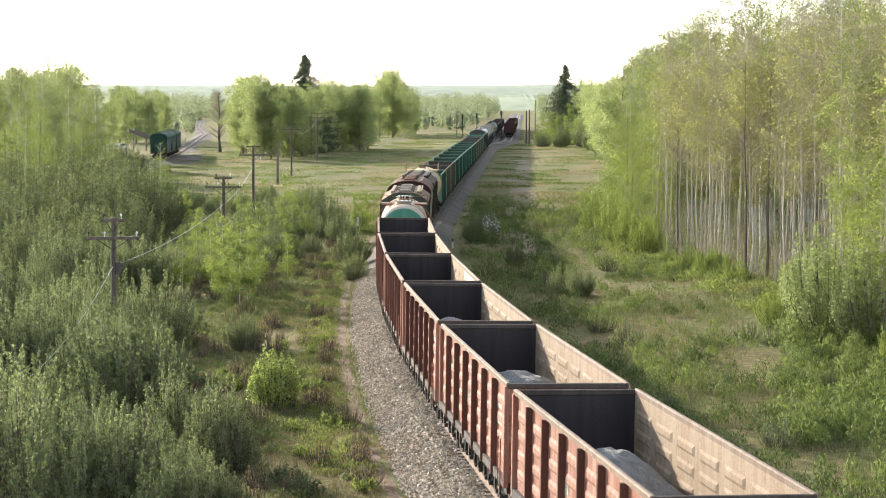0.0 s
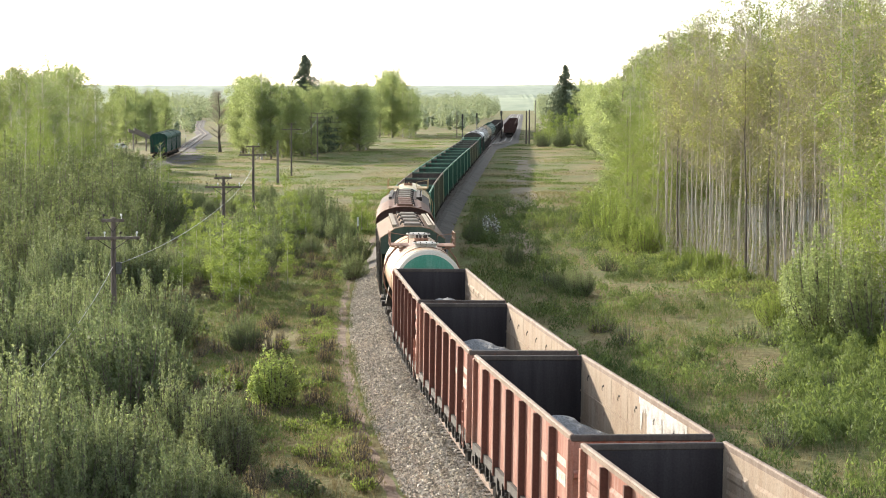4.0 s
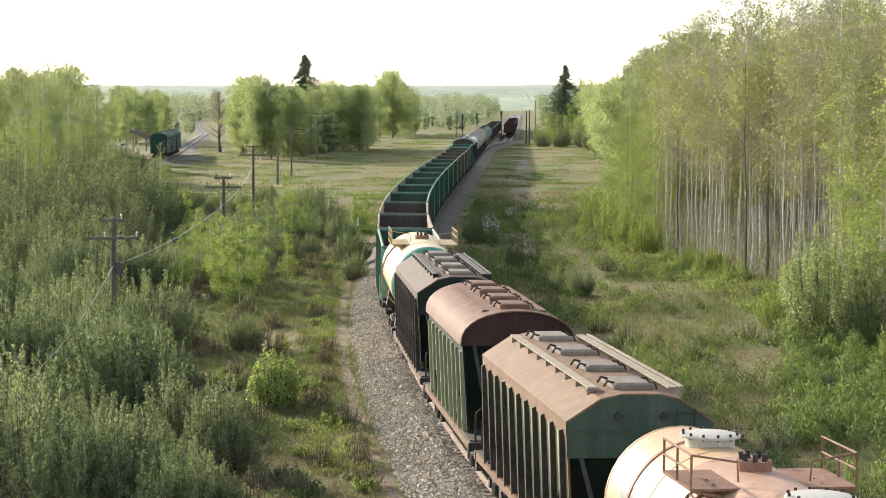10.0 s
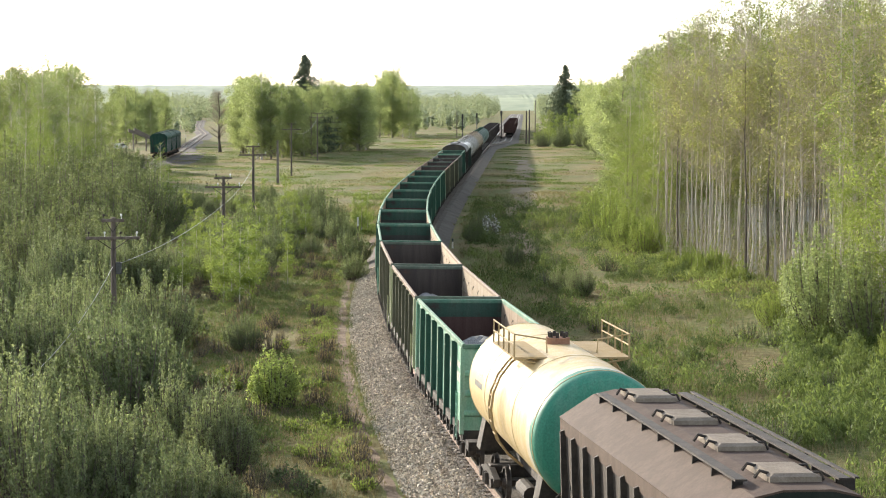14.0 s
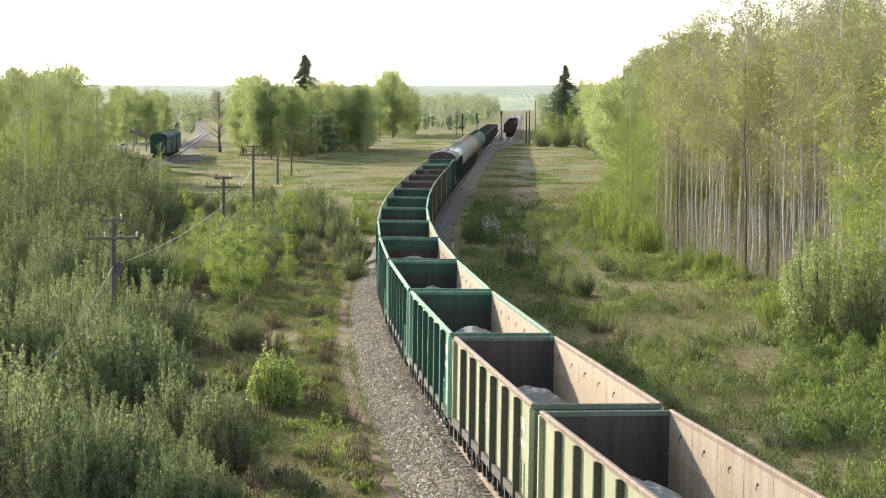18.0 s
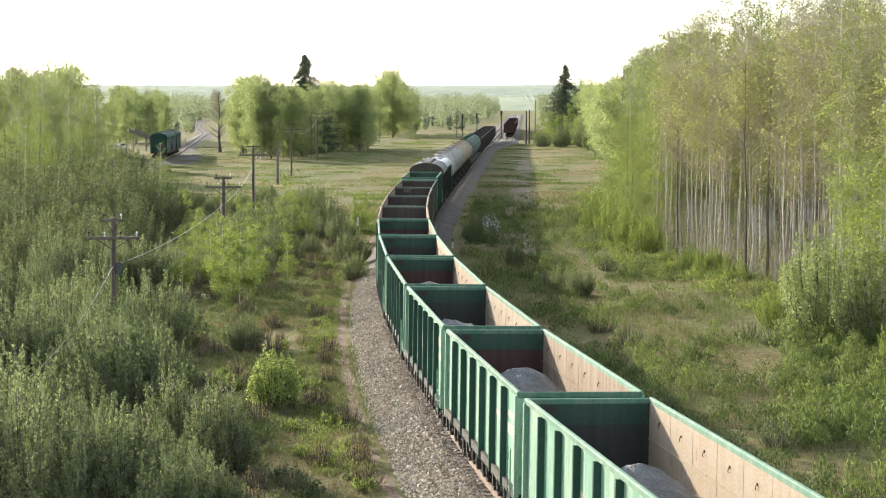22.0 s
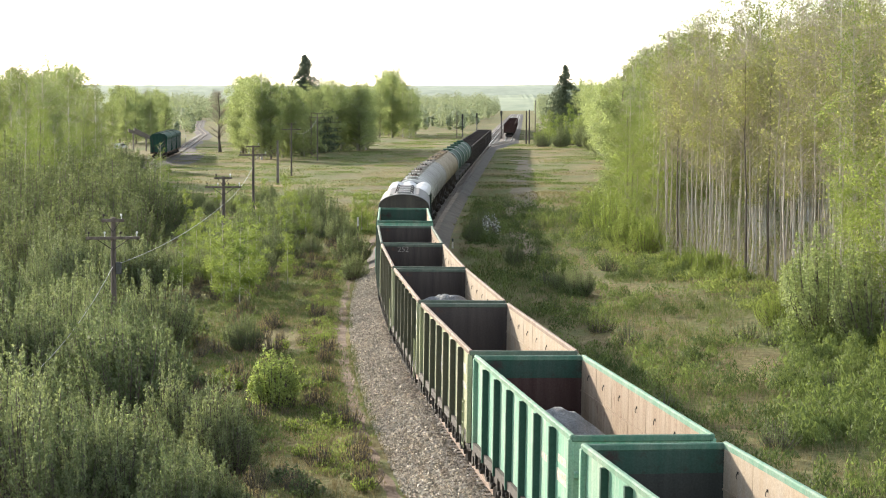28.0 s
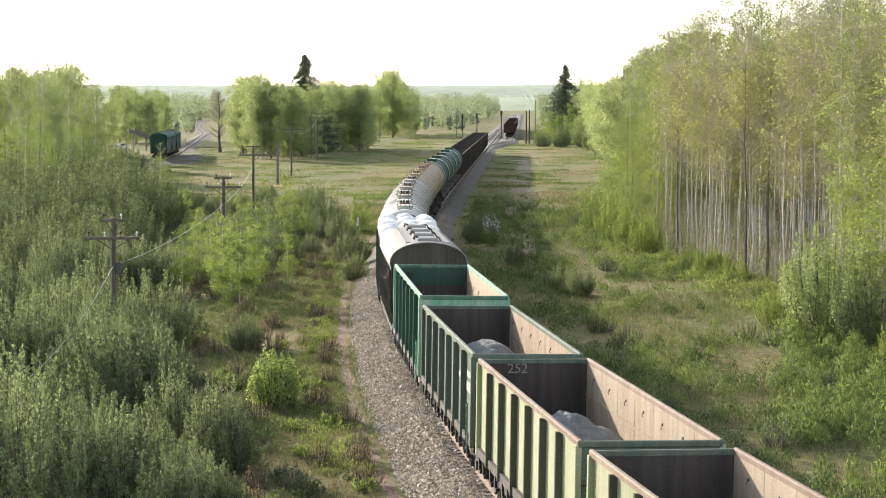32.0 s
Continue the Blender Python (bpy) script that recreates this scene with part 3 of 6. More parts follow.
    for e in (-1, 1):
        y = e * (HALF - 0.03)
        w = part("end_wall", Geo().box(-1.4, 1.4, y - 0.006, y + 0.006, FLOOR - 0.1, top - 0.05), end_outer, car)
        if outer is GREEN:
            part("upper_lining", Geo().box(-1.38, 1.38, y - e * 0.028 - 0.004, y - e * 0.028 + 0.004, 2.95 + 0.12 * e, top - 0.15), GREEN_END, w, "dark green upper lining")
        part("end_lining", Geo().box(-1.385, 1.385, y - e * 0.016 - 0.006, y - e * 0.016 + 0.006, FLOOR, top - 0.06), end_lining, w, "dark inner face with rust and dust")
        g = Geo()
        for z in (1.75, 2.3, 2.85):
            g.loft([[(x, y + e * 0.005, z - 0.1), (x, y + e * 0.09, z - 0.04), (x, y + e * 0.09, z + 0.04), (x, y + e * 0.005, z + 0.1)] for x in (-1.4, 1.4)])
        part("end_ribs", g, end_outer, w)
        part("end_edge", Geo().box(-1.46, 1.46, y - 0.05, y + 0.07, top - 0.15, top - 0.02, 0.02), END_RIM.get(outer.name, rim), car, "worn end edge")
    ladder(car, -1.56, -HALF + 0.3, 1.0, 2.3, outer)
    ladder(car, 1.56, HALF - 0.7, 1.0, 2.3, outer)
    for (y, z, w, h) in marks:
        part("marking", Geo().box(-1.418, -1.4125, y - w / 2, y + w / 2, z - h / 2, z + h / 2), STENCIL, car, "faded white stencilled marking")
    if spill:
        rng = random.Random(3)
        for k in range(26):
            y = -4.6 + k * 0.17 + rng.uniform(-0.05, 0.05)
            w, d = rng.uniform(0.06, 0.16), rng.uniform(0.25, 1.15) * (0.5 + math.sin(math.pi * (k + 1) / 27))
            part("lime_streak", Geo().loft([[(1.3735, y - w, top - 0.14), (1.3735, y + w, top - 0.14)], [(1.3735, y - w * 0.8, top - 0.14 - d * 0.6), (1.3735, y + w * 0.7, top - 0.14 - d * 0.6)], [(1.3735, y - w * 0.15, top - 0.14 - d), (1.3735, y + w * 0.2, top - 0.14 - d)]], closed=False), LIME, car, "white lime streak down the lining")
    if chalk:
        cu = bpy.data.curves.new("chalk_writing", "FONT")
        cu.body, cu.size, cu.extrude, cu.align_x = chalk, 0.36, 0.002, "CENTER"
        cu.materials.append(CHALK)
        o = part("chalk_writing", cu, None, car, "chalked number on the inner end wall")
        o.matrix_basis = pose(-0.45, HALF - 0.07, top - 0.38, 90, 0, 0)
    add_running_gear(car, 8.66, 13.0)
    return car


def far_gondola(label, outer, group):
    """An open wagon that stays far off: walls with their posts, frame and bogies."""
    car = thing("gondola_wagon", label, "freight wagon", group)
    part("floor_pan", Geo().box(-1.4, 1.4, -HALF, HALF, 1.2, FLOOR), UNDER, car)
    for s in (-1, 1):
        g = Geo().box(s * 1.4 - 0.02, s * 1.4 + 0.02, -HALF, HALF, FLOOR - 0.1, TOP - 0.05).box(s * 1.43 - 0.05, s * 1.43 + 0.05, -HALF, HALF, TOP - 0.13, TOP)
        for k in range(8):
            y = -HALF + 0.1 + k * (2 * HALF - 0.2) / 7
            g.box(s * 1.48 - 0.07, s * 1.48 + 0.07, y - 0.08, y + 0.08, 1.16, TOP - 0.15)
        part("side_wall", g, outer, car)
        part("end_wall", Geo().box(-1.4, 1.4, s * (HALF - 0.03) - 0.03, s * (HALF - 0.03) + 0.03, FLOOR - 0.1, TOP - 0.03), outer, car)
        b = part("bogie", Geo().box(-1.1, 1.1, -1.2, 1.2, 0.35, 0.9, 0.05), UNDER, car)
        b.location = (0, s * 4.33, 0)
        part("wheel_pair", Geo().tube([(-0.8, -0.9, 0.475), (0.8, -0.9, 0.475)], 0.47, 14).tube([(-0.8, 0.9, 0.475), (0.8, 0.9, 0.475)], 0.47, 14), WHEEL, b)
    return car


def tank(label, shell, end, dome=HATCH, length=12.02, straps=None, rails=True, seams=True, domes=(-2.9, 2.9), stain=None, decks=True, R=1.52, zc=2.92, wrap=0.0, deck=None, reach=(-0.75, 0.95)):
    """A tank wagon: shell with dished ends, domes, a railed platform and ladders."""
    car = thing("tank_wagon", label, "tank wagon", "wagons of the moving train")
    h = length / 2 - 0.72
    n = 40

    def ring(y, r):
        return [(r * math.cos(2 * math.pi * k / n), y, zc + r * math.sin(2 * math.pi * k / n)) for k in range(n)]
    mid = stain or shell
    white = BLEACHED if wrap else shell
    part("shell", Geo().loft([ring(-h + 0.75 + wrap, R), ring(-1.9, R)], caps=False), shell, car, smooth=True)
    part("end_band", Geo().loft([ring(-h + 0.5 + max(0, wrap - 0.15), R), ring(-h + 0.75 + wrap, R)], caps=False), white, car, "bleached band round the shell", smooth=True)
    if wrap > 0.2:
        part("painted_end_band", Geo().loft([ring(-h + 0.5, R), ring(-h + 0.35 + wrap, R)], caps=False), end, car, "turquoise band round the shell", smooth=True)
    part("shell", Geo().loft([ring(-1.9, R), ring(0, R), ring(1.5, R)], caps=False), mid, car, smooth=True)
    part("shell", Geo().loft([ring(1.5, R), ring(h - 0.5, R)], caps=False), shell, car, smooth=True)
    for e in (-1, 1):
        part("end_rim", Geo().loft([ring(e * (h - 0.5), R), ring(e * (h - 0.36), R * 0.99), ring(e * (h - 0.24), R * 0.95), ring(e * (h - 0.16), R * 0.88)], caps=False), (end if wrap > 0.2 else white) if e < 0 else shell, car, smooth=True)
        part("dished_end", Geo().loft([ring(e * (h - 0.16), R * 0.88), ring(e * (h - 0.09), R * 0.76), ring(e * (h - 0.03), R * 0.5), ring(e * h, R * 0.12)], closed=True), end, car, "painted dished tank end", smooth=True)
    if seams:
        for y in (-h + 0.5, -h * 0.4, h * 0.4, h - 0.5):
            part("weld_seam", Geo().loft([ring(y - 0.02, R + 0.001), ring(y - 0.012, R + 0.012), ring(y + 0.012, R + 0.012), ring(y + 0.02, R + 0.001)], caps=False), shell, car)
    if straps is not None:
        for y in (-h * 0.62, h * 0.62) if decks else (-h * 0.72, -h * 0.25, h * 0.25, h * 0.72):
            part("strap", Geo().loft([ring(y - 0.06, R + 0.002), ring(y - 0.055, R + 0.022), ring(y + 0.055, R + 0.022), ring(y + 0.06, R + 0.002)], caps=False), straps, car, "steel hold-down strap")
    part("frame", Geo().box(-0.3, 0.3, -h - 0.1, h + 0.1, 0.85, 1.25).box(-1.5, 1.5, -h - 0.15, -h + 0.35, 0.98, 1.22).box(-1.5, 1.5, h - 0.35, h + 0.15, 0.98, 1.22), UNDER, car, "dark steel frame")
    for y in (-h + 1.1, h - 1.1):
        part("saddle", Geo().prism([(-1.35, 1.2), (1.35, 1.2), (1.2, 2.0), (0.75, 1.58), (0, 1.45), (-0.75, 1.58), (-1.2, 2.0)], y - 0.3, y + 0.3), UNDER, car)
    zt = zc + R
    for y in domes:
        d = part("dome", Geo().tube([(0, y, zt - 0.12), (0, y, zt + 0.12)], 0.44, 20), dome, car, "round manhole dome", smooth=True)
        part("dome_lid", Geo().tube([(0, y, zt + 0.12), (0, y, zt + 0.16), (0, y, zt + 0.19)], [0.54, 0.54, 0.4], 20), dome, d, "bolted lid", smooth=True)
        g = Geo()
        for k in range(12):
            a = 2 * math.pi * k / 12
            g.tube([(0.49 * math.cos(a), y + 0.49 * math.sin(a), zt + 0.1), (0.49 * math.cos(a), y + 0.49 * math.sin(a), zt + 0.215)], 0.025, 6)
        tagged(part("lid_bolt", g, UNDER, d), kind="stuff")
    seat = part("valve_seat", Geo().tube([(0, 0.35, zt - 0.1), (0, 0.35, zt + 0.14)], 0.3, 14), RUSTY, car, "rusty filling valve seat", smooth=True)
    for k in range(7):
        a = 2 * math.pi * k / 7
        part("valve", Geo().tube([(0.2 * math.cos(a), 0.35 + 0.2 * math.sin(a), zt + 0.12), (0.22 * math.cos(a), 0.35 + 0.22 * math.sin(a), zt + 0.27)], 0.045, 6), UNDER, seat, smooth=True)
    deck = deck or dome
    y0, y1 = reach
    for s in (-1, 1) if decks else ():
        g = Geo().box(s * 0.98 - 0.42, s * 0.98 + 0.42, y0, y1, zt - 0.16, zt - 0.12)
        for y in (y0 + 0.05, y1 - 0.05):
            g.tube([(s * 0.7, y, zt - 0.3), (s * 1.36, y, zt - 0.16)], 0.03, 5)
        p = part("platform", g, deck, car, "steel walkway beside the valves")
        if rails:
            r = Geo()
            n_rail = max(3, int((y1 - y0) / 0.8) + 1)
            for k in range(n_rail):
                y = y0 + 0.03 + (y1 - y0 - 0.06) * k / (n_rail - 1)
                r.tube([(s * 1.38, y, zt - 0.14), (s * 1.38, y, zt + 0.42)], 0.022, 6)
            for z in (zt + 0.42, zt + 0.16):
                r.tube([(s * 1.38, y0, z), (s * 1.38, y1, z)], 0.02, 6)
            r.tube([(s * 1.38, y0 + 0.03, zt + 0.42), (s * 0.62, y0 + 0.03, zt + 0.3), (s * 0.6, y0 + 0.03, zt - 0.02)], 0.02, 6)
            part("guard_rail", r, deck, p, "tubular guard rail")
        g = Geo()
        for dy in (-0.2, 0.2):
            g.tube([(s * (R + 0.22) * math.cos(a), -0.2 + dy, zc + (R + 0.14) * math.sin(a)) for a in np.linspace(-1.0, 1.0, 9)], 0.028, 5)
        for a in np.linspace(-0.95, 0.95, 11):
            g.tube([(s * (R + 0.22) * math.cos(a), -0.4, zc + (R + 0.14) * math.sin(a)), (s * (R + 0.22) * math.cos(a), 0.0, zc + (R + 0.14) * math.sin(a))], 0.02, 5)
        part("ladder", g, deck, car, "curved steel ladder")
    for k in range(3):
        part("marking", Geo().loft([[((R + 0.004) * math.cos(a), y, zc + (R + 0.004) * math.sin(a)) for a in np.linspace(math.pi - 0.02 - k * 0.2, math.pi - 0.12 - k * 0.2, 3)] for y in (2.6 + 0.2 * k, 3.8)], closed=False), BLACKPAINT, car, "faded stencilled marking")
    add_running_gear(car, 7.8, length - 0.9)
    return car


def far_tank(label, shell, ring_paint):
    """A tank wagon that stays far off."""
    car = thing("tank_wagon", label, "tank wagon", "wagons of the moving train")
    n, R, zc = 24, 1.5, 2.92

    def ring(y, r):
        return [(r * math.cos(2 * math.pi * k / n), y, zc + r * math.sin(2 * math.pi * k / n)) for k in range(n)]
    part("shell", Geo().loft([ring(-5.3, 0.6), ring(-5.15, 1.2), ring(-4.9, R), ring(4.9, R), ring(5.15, 1.2), ring(5.3, 0.6)]), shell, car, smooth=True)
    part("strap", Geo().loft([ring(-4.75, R + 0.002), ring(-4.7, R + 0.03), ring(-4.3, R + 0.03), ring(-4.25, R + 0.002)], caps=False), ring_paint, car, "pale ring round the shell")
    part("dome", Geo().tube([(0, 0, zc + R - 0.1), (0, 0, zc + R + 0.2)], 0.5, 14), shell, car)
    part("frame", Geo().box(-1.3, 1.3, -5.5, 5.5, 0.95, 1.25), UNDER, car)
    for s in (-1, 1):
        b = part("bogie", Geo().box(-1.1, 1.1, -1.2, 1.2, 0.35, 0.95, 0.05), UNDER, car)
        b.location = (0, s * 3.9, 0)
        part("wheel_pair", Geo().tube([(-0.8, -0.9, 0.475), (0.8, -0.9, 0.475)], 0.47, 14).tube([(-0.8, 0.9, 0.475), (0.8, 0.9, 0.475)], 0.47, 14), WHEEL, b)
    return car


def hopper(label, roof, gable, side, post_paint, arched=False, length=14.72, body=10.9, band=None, deep=0.16, closed=False):
    """A covered hopper wagon: a roofed body with hatches and running boards, sloping ends, and open end platforms."""
    car = thing("hopper_wagon", label, "hopper wagon", "wagons of the moving train")
    h, he = body / 2, length / 2 - 0.65
    if arched:
        eave, rise = 3.68, 0.95
        prof = [(1.6 * math.sin(a), eave + rise * math.cos(a) ** 0.8) for a in np.linspace(-math.pi / 2, math.pi / 2, 17)]
    else:
        eave = 3.9
        prof = [(-1.54, eave), (-0.84, 4.36), (-0.4, 4.46), (0.4, 4.46), (0.84, 4.36), (1.54, eave)]
    top = max(z for _, z in prof)
    skin = prof + [(x * 0.985, z - 0.035) for x, z in prof[::-1]]
    over = 0.12 if arched else 0.04
    part("roof", Geo().prism(skin, -h - over, h + over), roof, car, "dusty sheet roof", smooth=arched)
    low = 3.15 if not arched else eave - 0.02
    for e in (-1, 1):
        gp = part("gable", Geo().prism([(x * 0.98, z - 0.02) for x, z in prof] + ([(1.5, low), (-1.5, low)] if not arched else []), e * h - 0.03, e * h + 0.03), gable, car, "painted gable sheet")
        if not arched:
            for x in (-0.45, 0.5):
                part("gable_lamp_bracket", Geo().tube([(x, e * (h + 0.02), 4.0), (x, e * (h + 0.09), 4.0)], 0.09, 10), UNDER, gp)
            part("gable_seam", Geo().box(-1.5, 1.5, e * (h + 0.035) - 0.02, e * (h + 0.035) + 0.02, 3.66, 3.72), gable, gp)
        if closed:
            part("end_wall", Geo().box(-1.5, 1.5, e * (h - 0.04) - 0.02, e * (h - 0.04) + 0.02, 1.2, eave), gable, car)
        y0, y1 = e * (h - 0.1), e * (h - 1.9)
        # The dark of the open end below the gable is painted on this sheet.
        part("slope_sheet", Geo().loft([[(x, y0, low), (x, y1, 1.35), (x, y1 - e * 0.03, 1.35), (x, y0 - e * 0.03, low)] for x in (-1.45, 1.45)]), BLACK_GREEN, car, "sloping end sheet, shade painted in")
        for x in (-1.2, 1.2):
            part("end_strut", Geo().tube([(x, e * h, low), (x * 0.7, e * (he - 0.1), 1.2)], 0.055, 6), UNDER, car)
        part("end_sill", Geo().box(-1.5, 1.5, e * he - 0.12, e * he + 0.12, 0.98, 1.22, 0.02), UNDER, car, "dark end sill")
        part("end_platform", Geo().box(-1.45, 1.45, min(e * (he - 0.1), e * (h - 0.6)), max(e * (he - 0.1), e * (h - 0.6)), 1.2, 1.25), UNDER, car, "grimy end platform")
        g = Geo()
        g.tube([(-1.3, e * he, 1.2), (-1.3, e * he, 2.0), (-1.15, e * he, 2.15), (-0.85, e * he, 2.15), (-0.7, e * he, 2.0), (-0.7, e * he, 1.2)], 0.03, 6)
        part("hand_rail", g, UNDER, car, "bent steel hand rail")
        ladder(car, 0.75, e * (h + 0.1), 1.25, top - 0.3, UNDER, along_y=False)
    for s in (-1, 1):
        xb, xt = 1.34, 1.5
        w = part("side_wall", Geo().loft([[(s * xb, y, 1.2), (s * (xb + 0.012), y, 1.2), (s * (xt + 0.012), y, eave - 0.01), (s * xt, y, eave - 0.01)] for y in (-h, h)]), side, car)
        if band is not None:
            part("upper_band", Geo().loft([[(s * (xt - 0.01), y, eave - 0.3), (s * (xt + 0.02), y, eave - 0.3), (s * (xt + 0.03), y, eave - 0.01), (s * xt, y, eave - 0.01)] for y in (-h, h)]), band, w)

        def rib(s=s):
            return Geo().loft([[(s * (xb + 0.01), -0.05, 1.16), (s * (xb + deep), -0.04, 1.16), (s * (xb + deep), 0.04, 1.16), (s * (xb + 0.01), 0.05, 1.16)], [(s * (xt - 0.02), -0.05, eave - 0.18), (s * (xt + deep * 0.65), -0.04, eave - 0.24), (s * (xt + deep * 0.65), 0.04, eave - 0.24), (s * (xt - 0.02), 0.05, eave - 0.18)]]).mesh("side_rib", post_paint)
        me = once(("rib", s, eave, deep, post_paint.name), rib)
        n = 11 if not arched else 9
        for k in range(n):
            o = part("side_rib", me, None, car)
            o.location = (0, -h + 0.35 + k * (2 * h - 0.7) / (n - 1), 0)
        part("corner_sheet", Geo().loft([[(s * (xt + 0.02), -h + 0.34, eave - 0.02), (s * (xt + 0.03), -h, eave - 0.02), (s * (xt - 0.02), -h, eave - 0.02)], [(s * (xb + 0.06), -h + 0.02, 1.9), (s * (xb + 0.06), -h, 1.9), (s * (xb + 0.02), -h, 1.9)]]), band or side, car)
        part("sill", Geo().box(s * 1.42 - 0.06, s * 1.42 + 0.06, -he, he, 1.0, 1.2), TAN if roof is not SILVER else UNDER, car, "dusty side sill")
        xr = 0.84 if not arched else 0.8
        zr = 4.46 if not arched else top - 0.1
        run = h - 0.7
        g = Geo().box(s * xr - 0.1, s * xr + 0.1, -run, run, zr, zr + 0.035)
        if s > 0 and not arched:
            g.box(xr + 0.16, xr + 0.24, -run, run, zr + 0.02, zr + 0.05)
        for k in range(9):
            y = -run + 0.2 + k * (2 * run - 0.4) / 8
            g.box(s * xr - 0.09, s * xr + (0.24 if s > 0 and not arched else 0.09), y - 0.02, y + 0.02, zr - 0.2, zr)
        part("running_board", g, (UNDER if roof is UMBER else BOARD) if not arched else roof, car, "narrow roof running board")
    g = Geo().box(-1.0, 1.0, -2.2, -0.4, 0.6, 1.3).box(-1.0, 1.0, 0.4, 2.2, 0.6, 1.3)
    part("discharge_chute", g, UNDER, car, "dark discharge chute")
    part("frame", Geo().box(-0.2, 0.2, -he, he, 0.85, 1.15), UNDER, car)
    step = (2 * h - 2.4) / 3
    for k in range(4):
        y = -h + 1.2 + k * step
        lid = part("hatch", Geo().loft([[(-0.42, y - 0.62, top - 0.02), (0.42, y - 0.62, top - 0.02), (0.42, y + 0.62, top - 0.02), (-0.42, y + 0.62, top - 0.02)], [(-0.42, y - 0.62, top + 0.08), (0.42, y - 0.62, top + 0.08), (0.42, y + 0.62, top + 0.08), (-0.42, y + 0.62, top + 0.08)], [(-0.32, y - 0.5, top + 0.12), (0.32, y - 0.5, top + 0.12), (0.32, y + 0.5, top + 0.12), (-0.32, y + 0.5, top + 0.12)]]), roof if arched else HATCH, car, "dusty loading hatch lid")
        for dy in (-0.35, 0.3):
            part("latch", Geo().tube([(-0.36, y + dy, top + 0.1), (-0.5, y + dy, top + 0.14), (-0.56, y + dy + 0.06, top + 0.02)], 0.028, 6), UNDER, lid, "dark latch")
            part("hinge", Geo().tube([(0.36, y + dy, top + 0.1), (0.48, y + dy, top + 0.11), (0.55, y + dy, top - 0.02)], 0.024, 6), UNDER, lid, "dark hinge")
    add_running_gear(car, length - 4.3, length - 0.95)
    return car


def heap(material, bumps, base, seed, label):
    """What is left of a load, heaped on a wagon floor."""
    rng = random.Random(seed)
    rows = []
    for j in range(49):
        y = -6.3 + j * 12.6 / 48
        row = []
        for i in range(17):
            x = -1.37 + i * 2.74 / 16
            z = base + sum(hh * math.exp(-((x - bx) / wx) ** 2 - ((y - by) / wy) ** 2) for bx, by, hh, wx, wy in bumps)
            z += 0.22 * noise.noise((x * 0.9 + seed, y * 0.8, 0)) + 0.08 * noise.noise((x * 3.1, y * 2.9, seed)) + rng.uniform(-0.025, 0.025)
            row.append((x, y, FLOOR + max(0.03, z)))
        rows.append(row)
    ob = new("gravel_mound", Geo().loft(rows, closed=False).mesh("gravel_mound", material))
    return tagged(ob, label, "gravel", "gravel heaps in the wagons")


def sacks():
    """White sacks heaped over the rim of a wagon."""
    ob = thing("sack_load", "heap of white woven sacks filling an open wagon", "sacks")
    rng = random.Random(8)

    def sack():
        g = Geo()
        rings = []
        for i in range(7):
            u = -1 + 2 * i / 6
            r = math.sqrt(max(0.05, 1 - abs(u) ** 3))
            rings.append([(0.5 * r * math.copysign(abs(math.cos(a)) ** 0.6, math.cos(a)), 0.5 * r * math.copysign(abs(math.sin(a)) ** 0.6, math.sin(a)), 0.45 * u) for a in np.linspace(0, 2 * math.pi, 14, endpoint=False)])
        return g.loft(rings).mesh("sack", BAG, True)
    me = sack()
    for j in range(12):
        for i in range(3):
            o = part("sack", me, None, ob)
            o.matrix_basis = pose(-0.92 + i * 0.92 + rng.uniform(-0.06, 0.06), -5.7 + j * 1.03 + rng.uniform(-0.08, 0.08), 3.72 + rng.uniform(-0.1, 0.25), rng.uniform(-12, 12), rng.uniform(-12, 12), rng.uniform(0, 90))
    part("lower_sacks", Geo().box(-1.36, 1.36, -6.3, 6.3, 1.4, 3.2, 0.1), BAG, ob)
    return ob


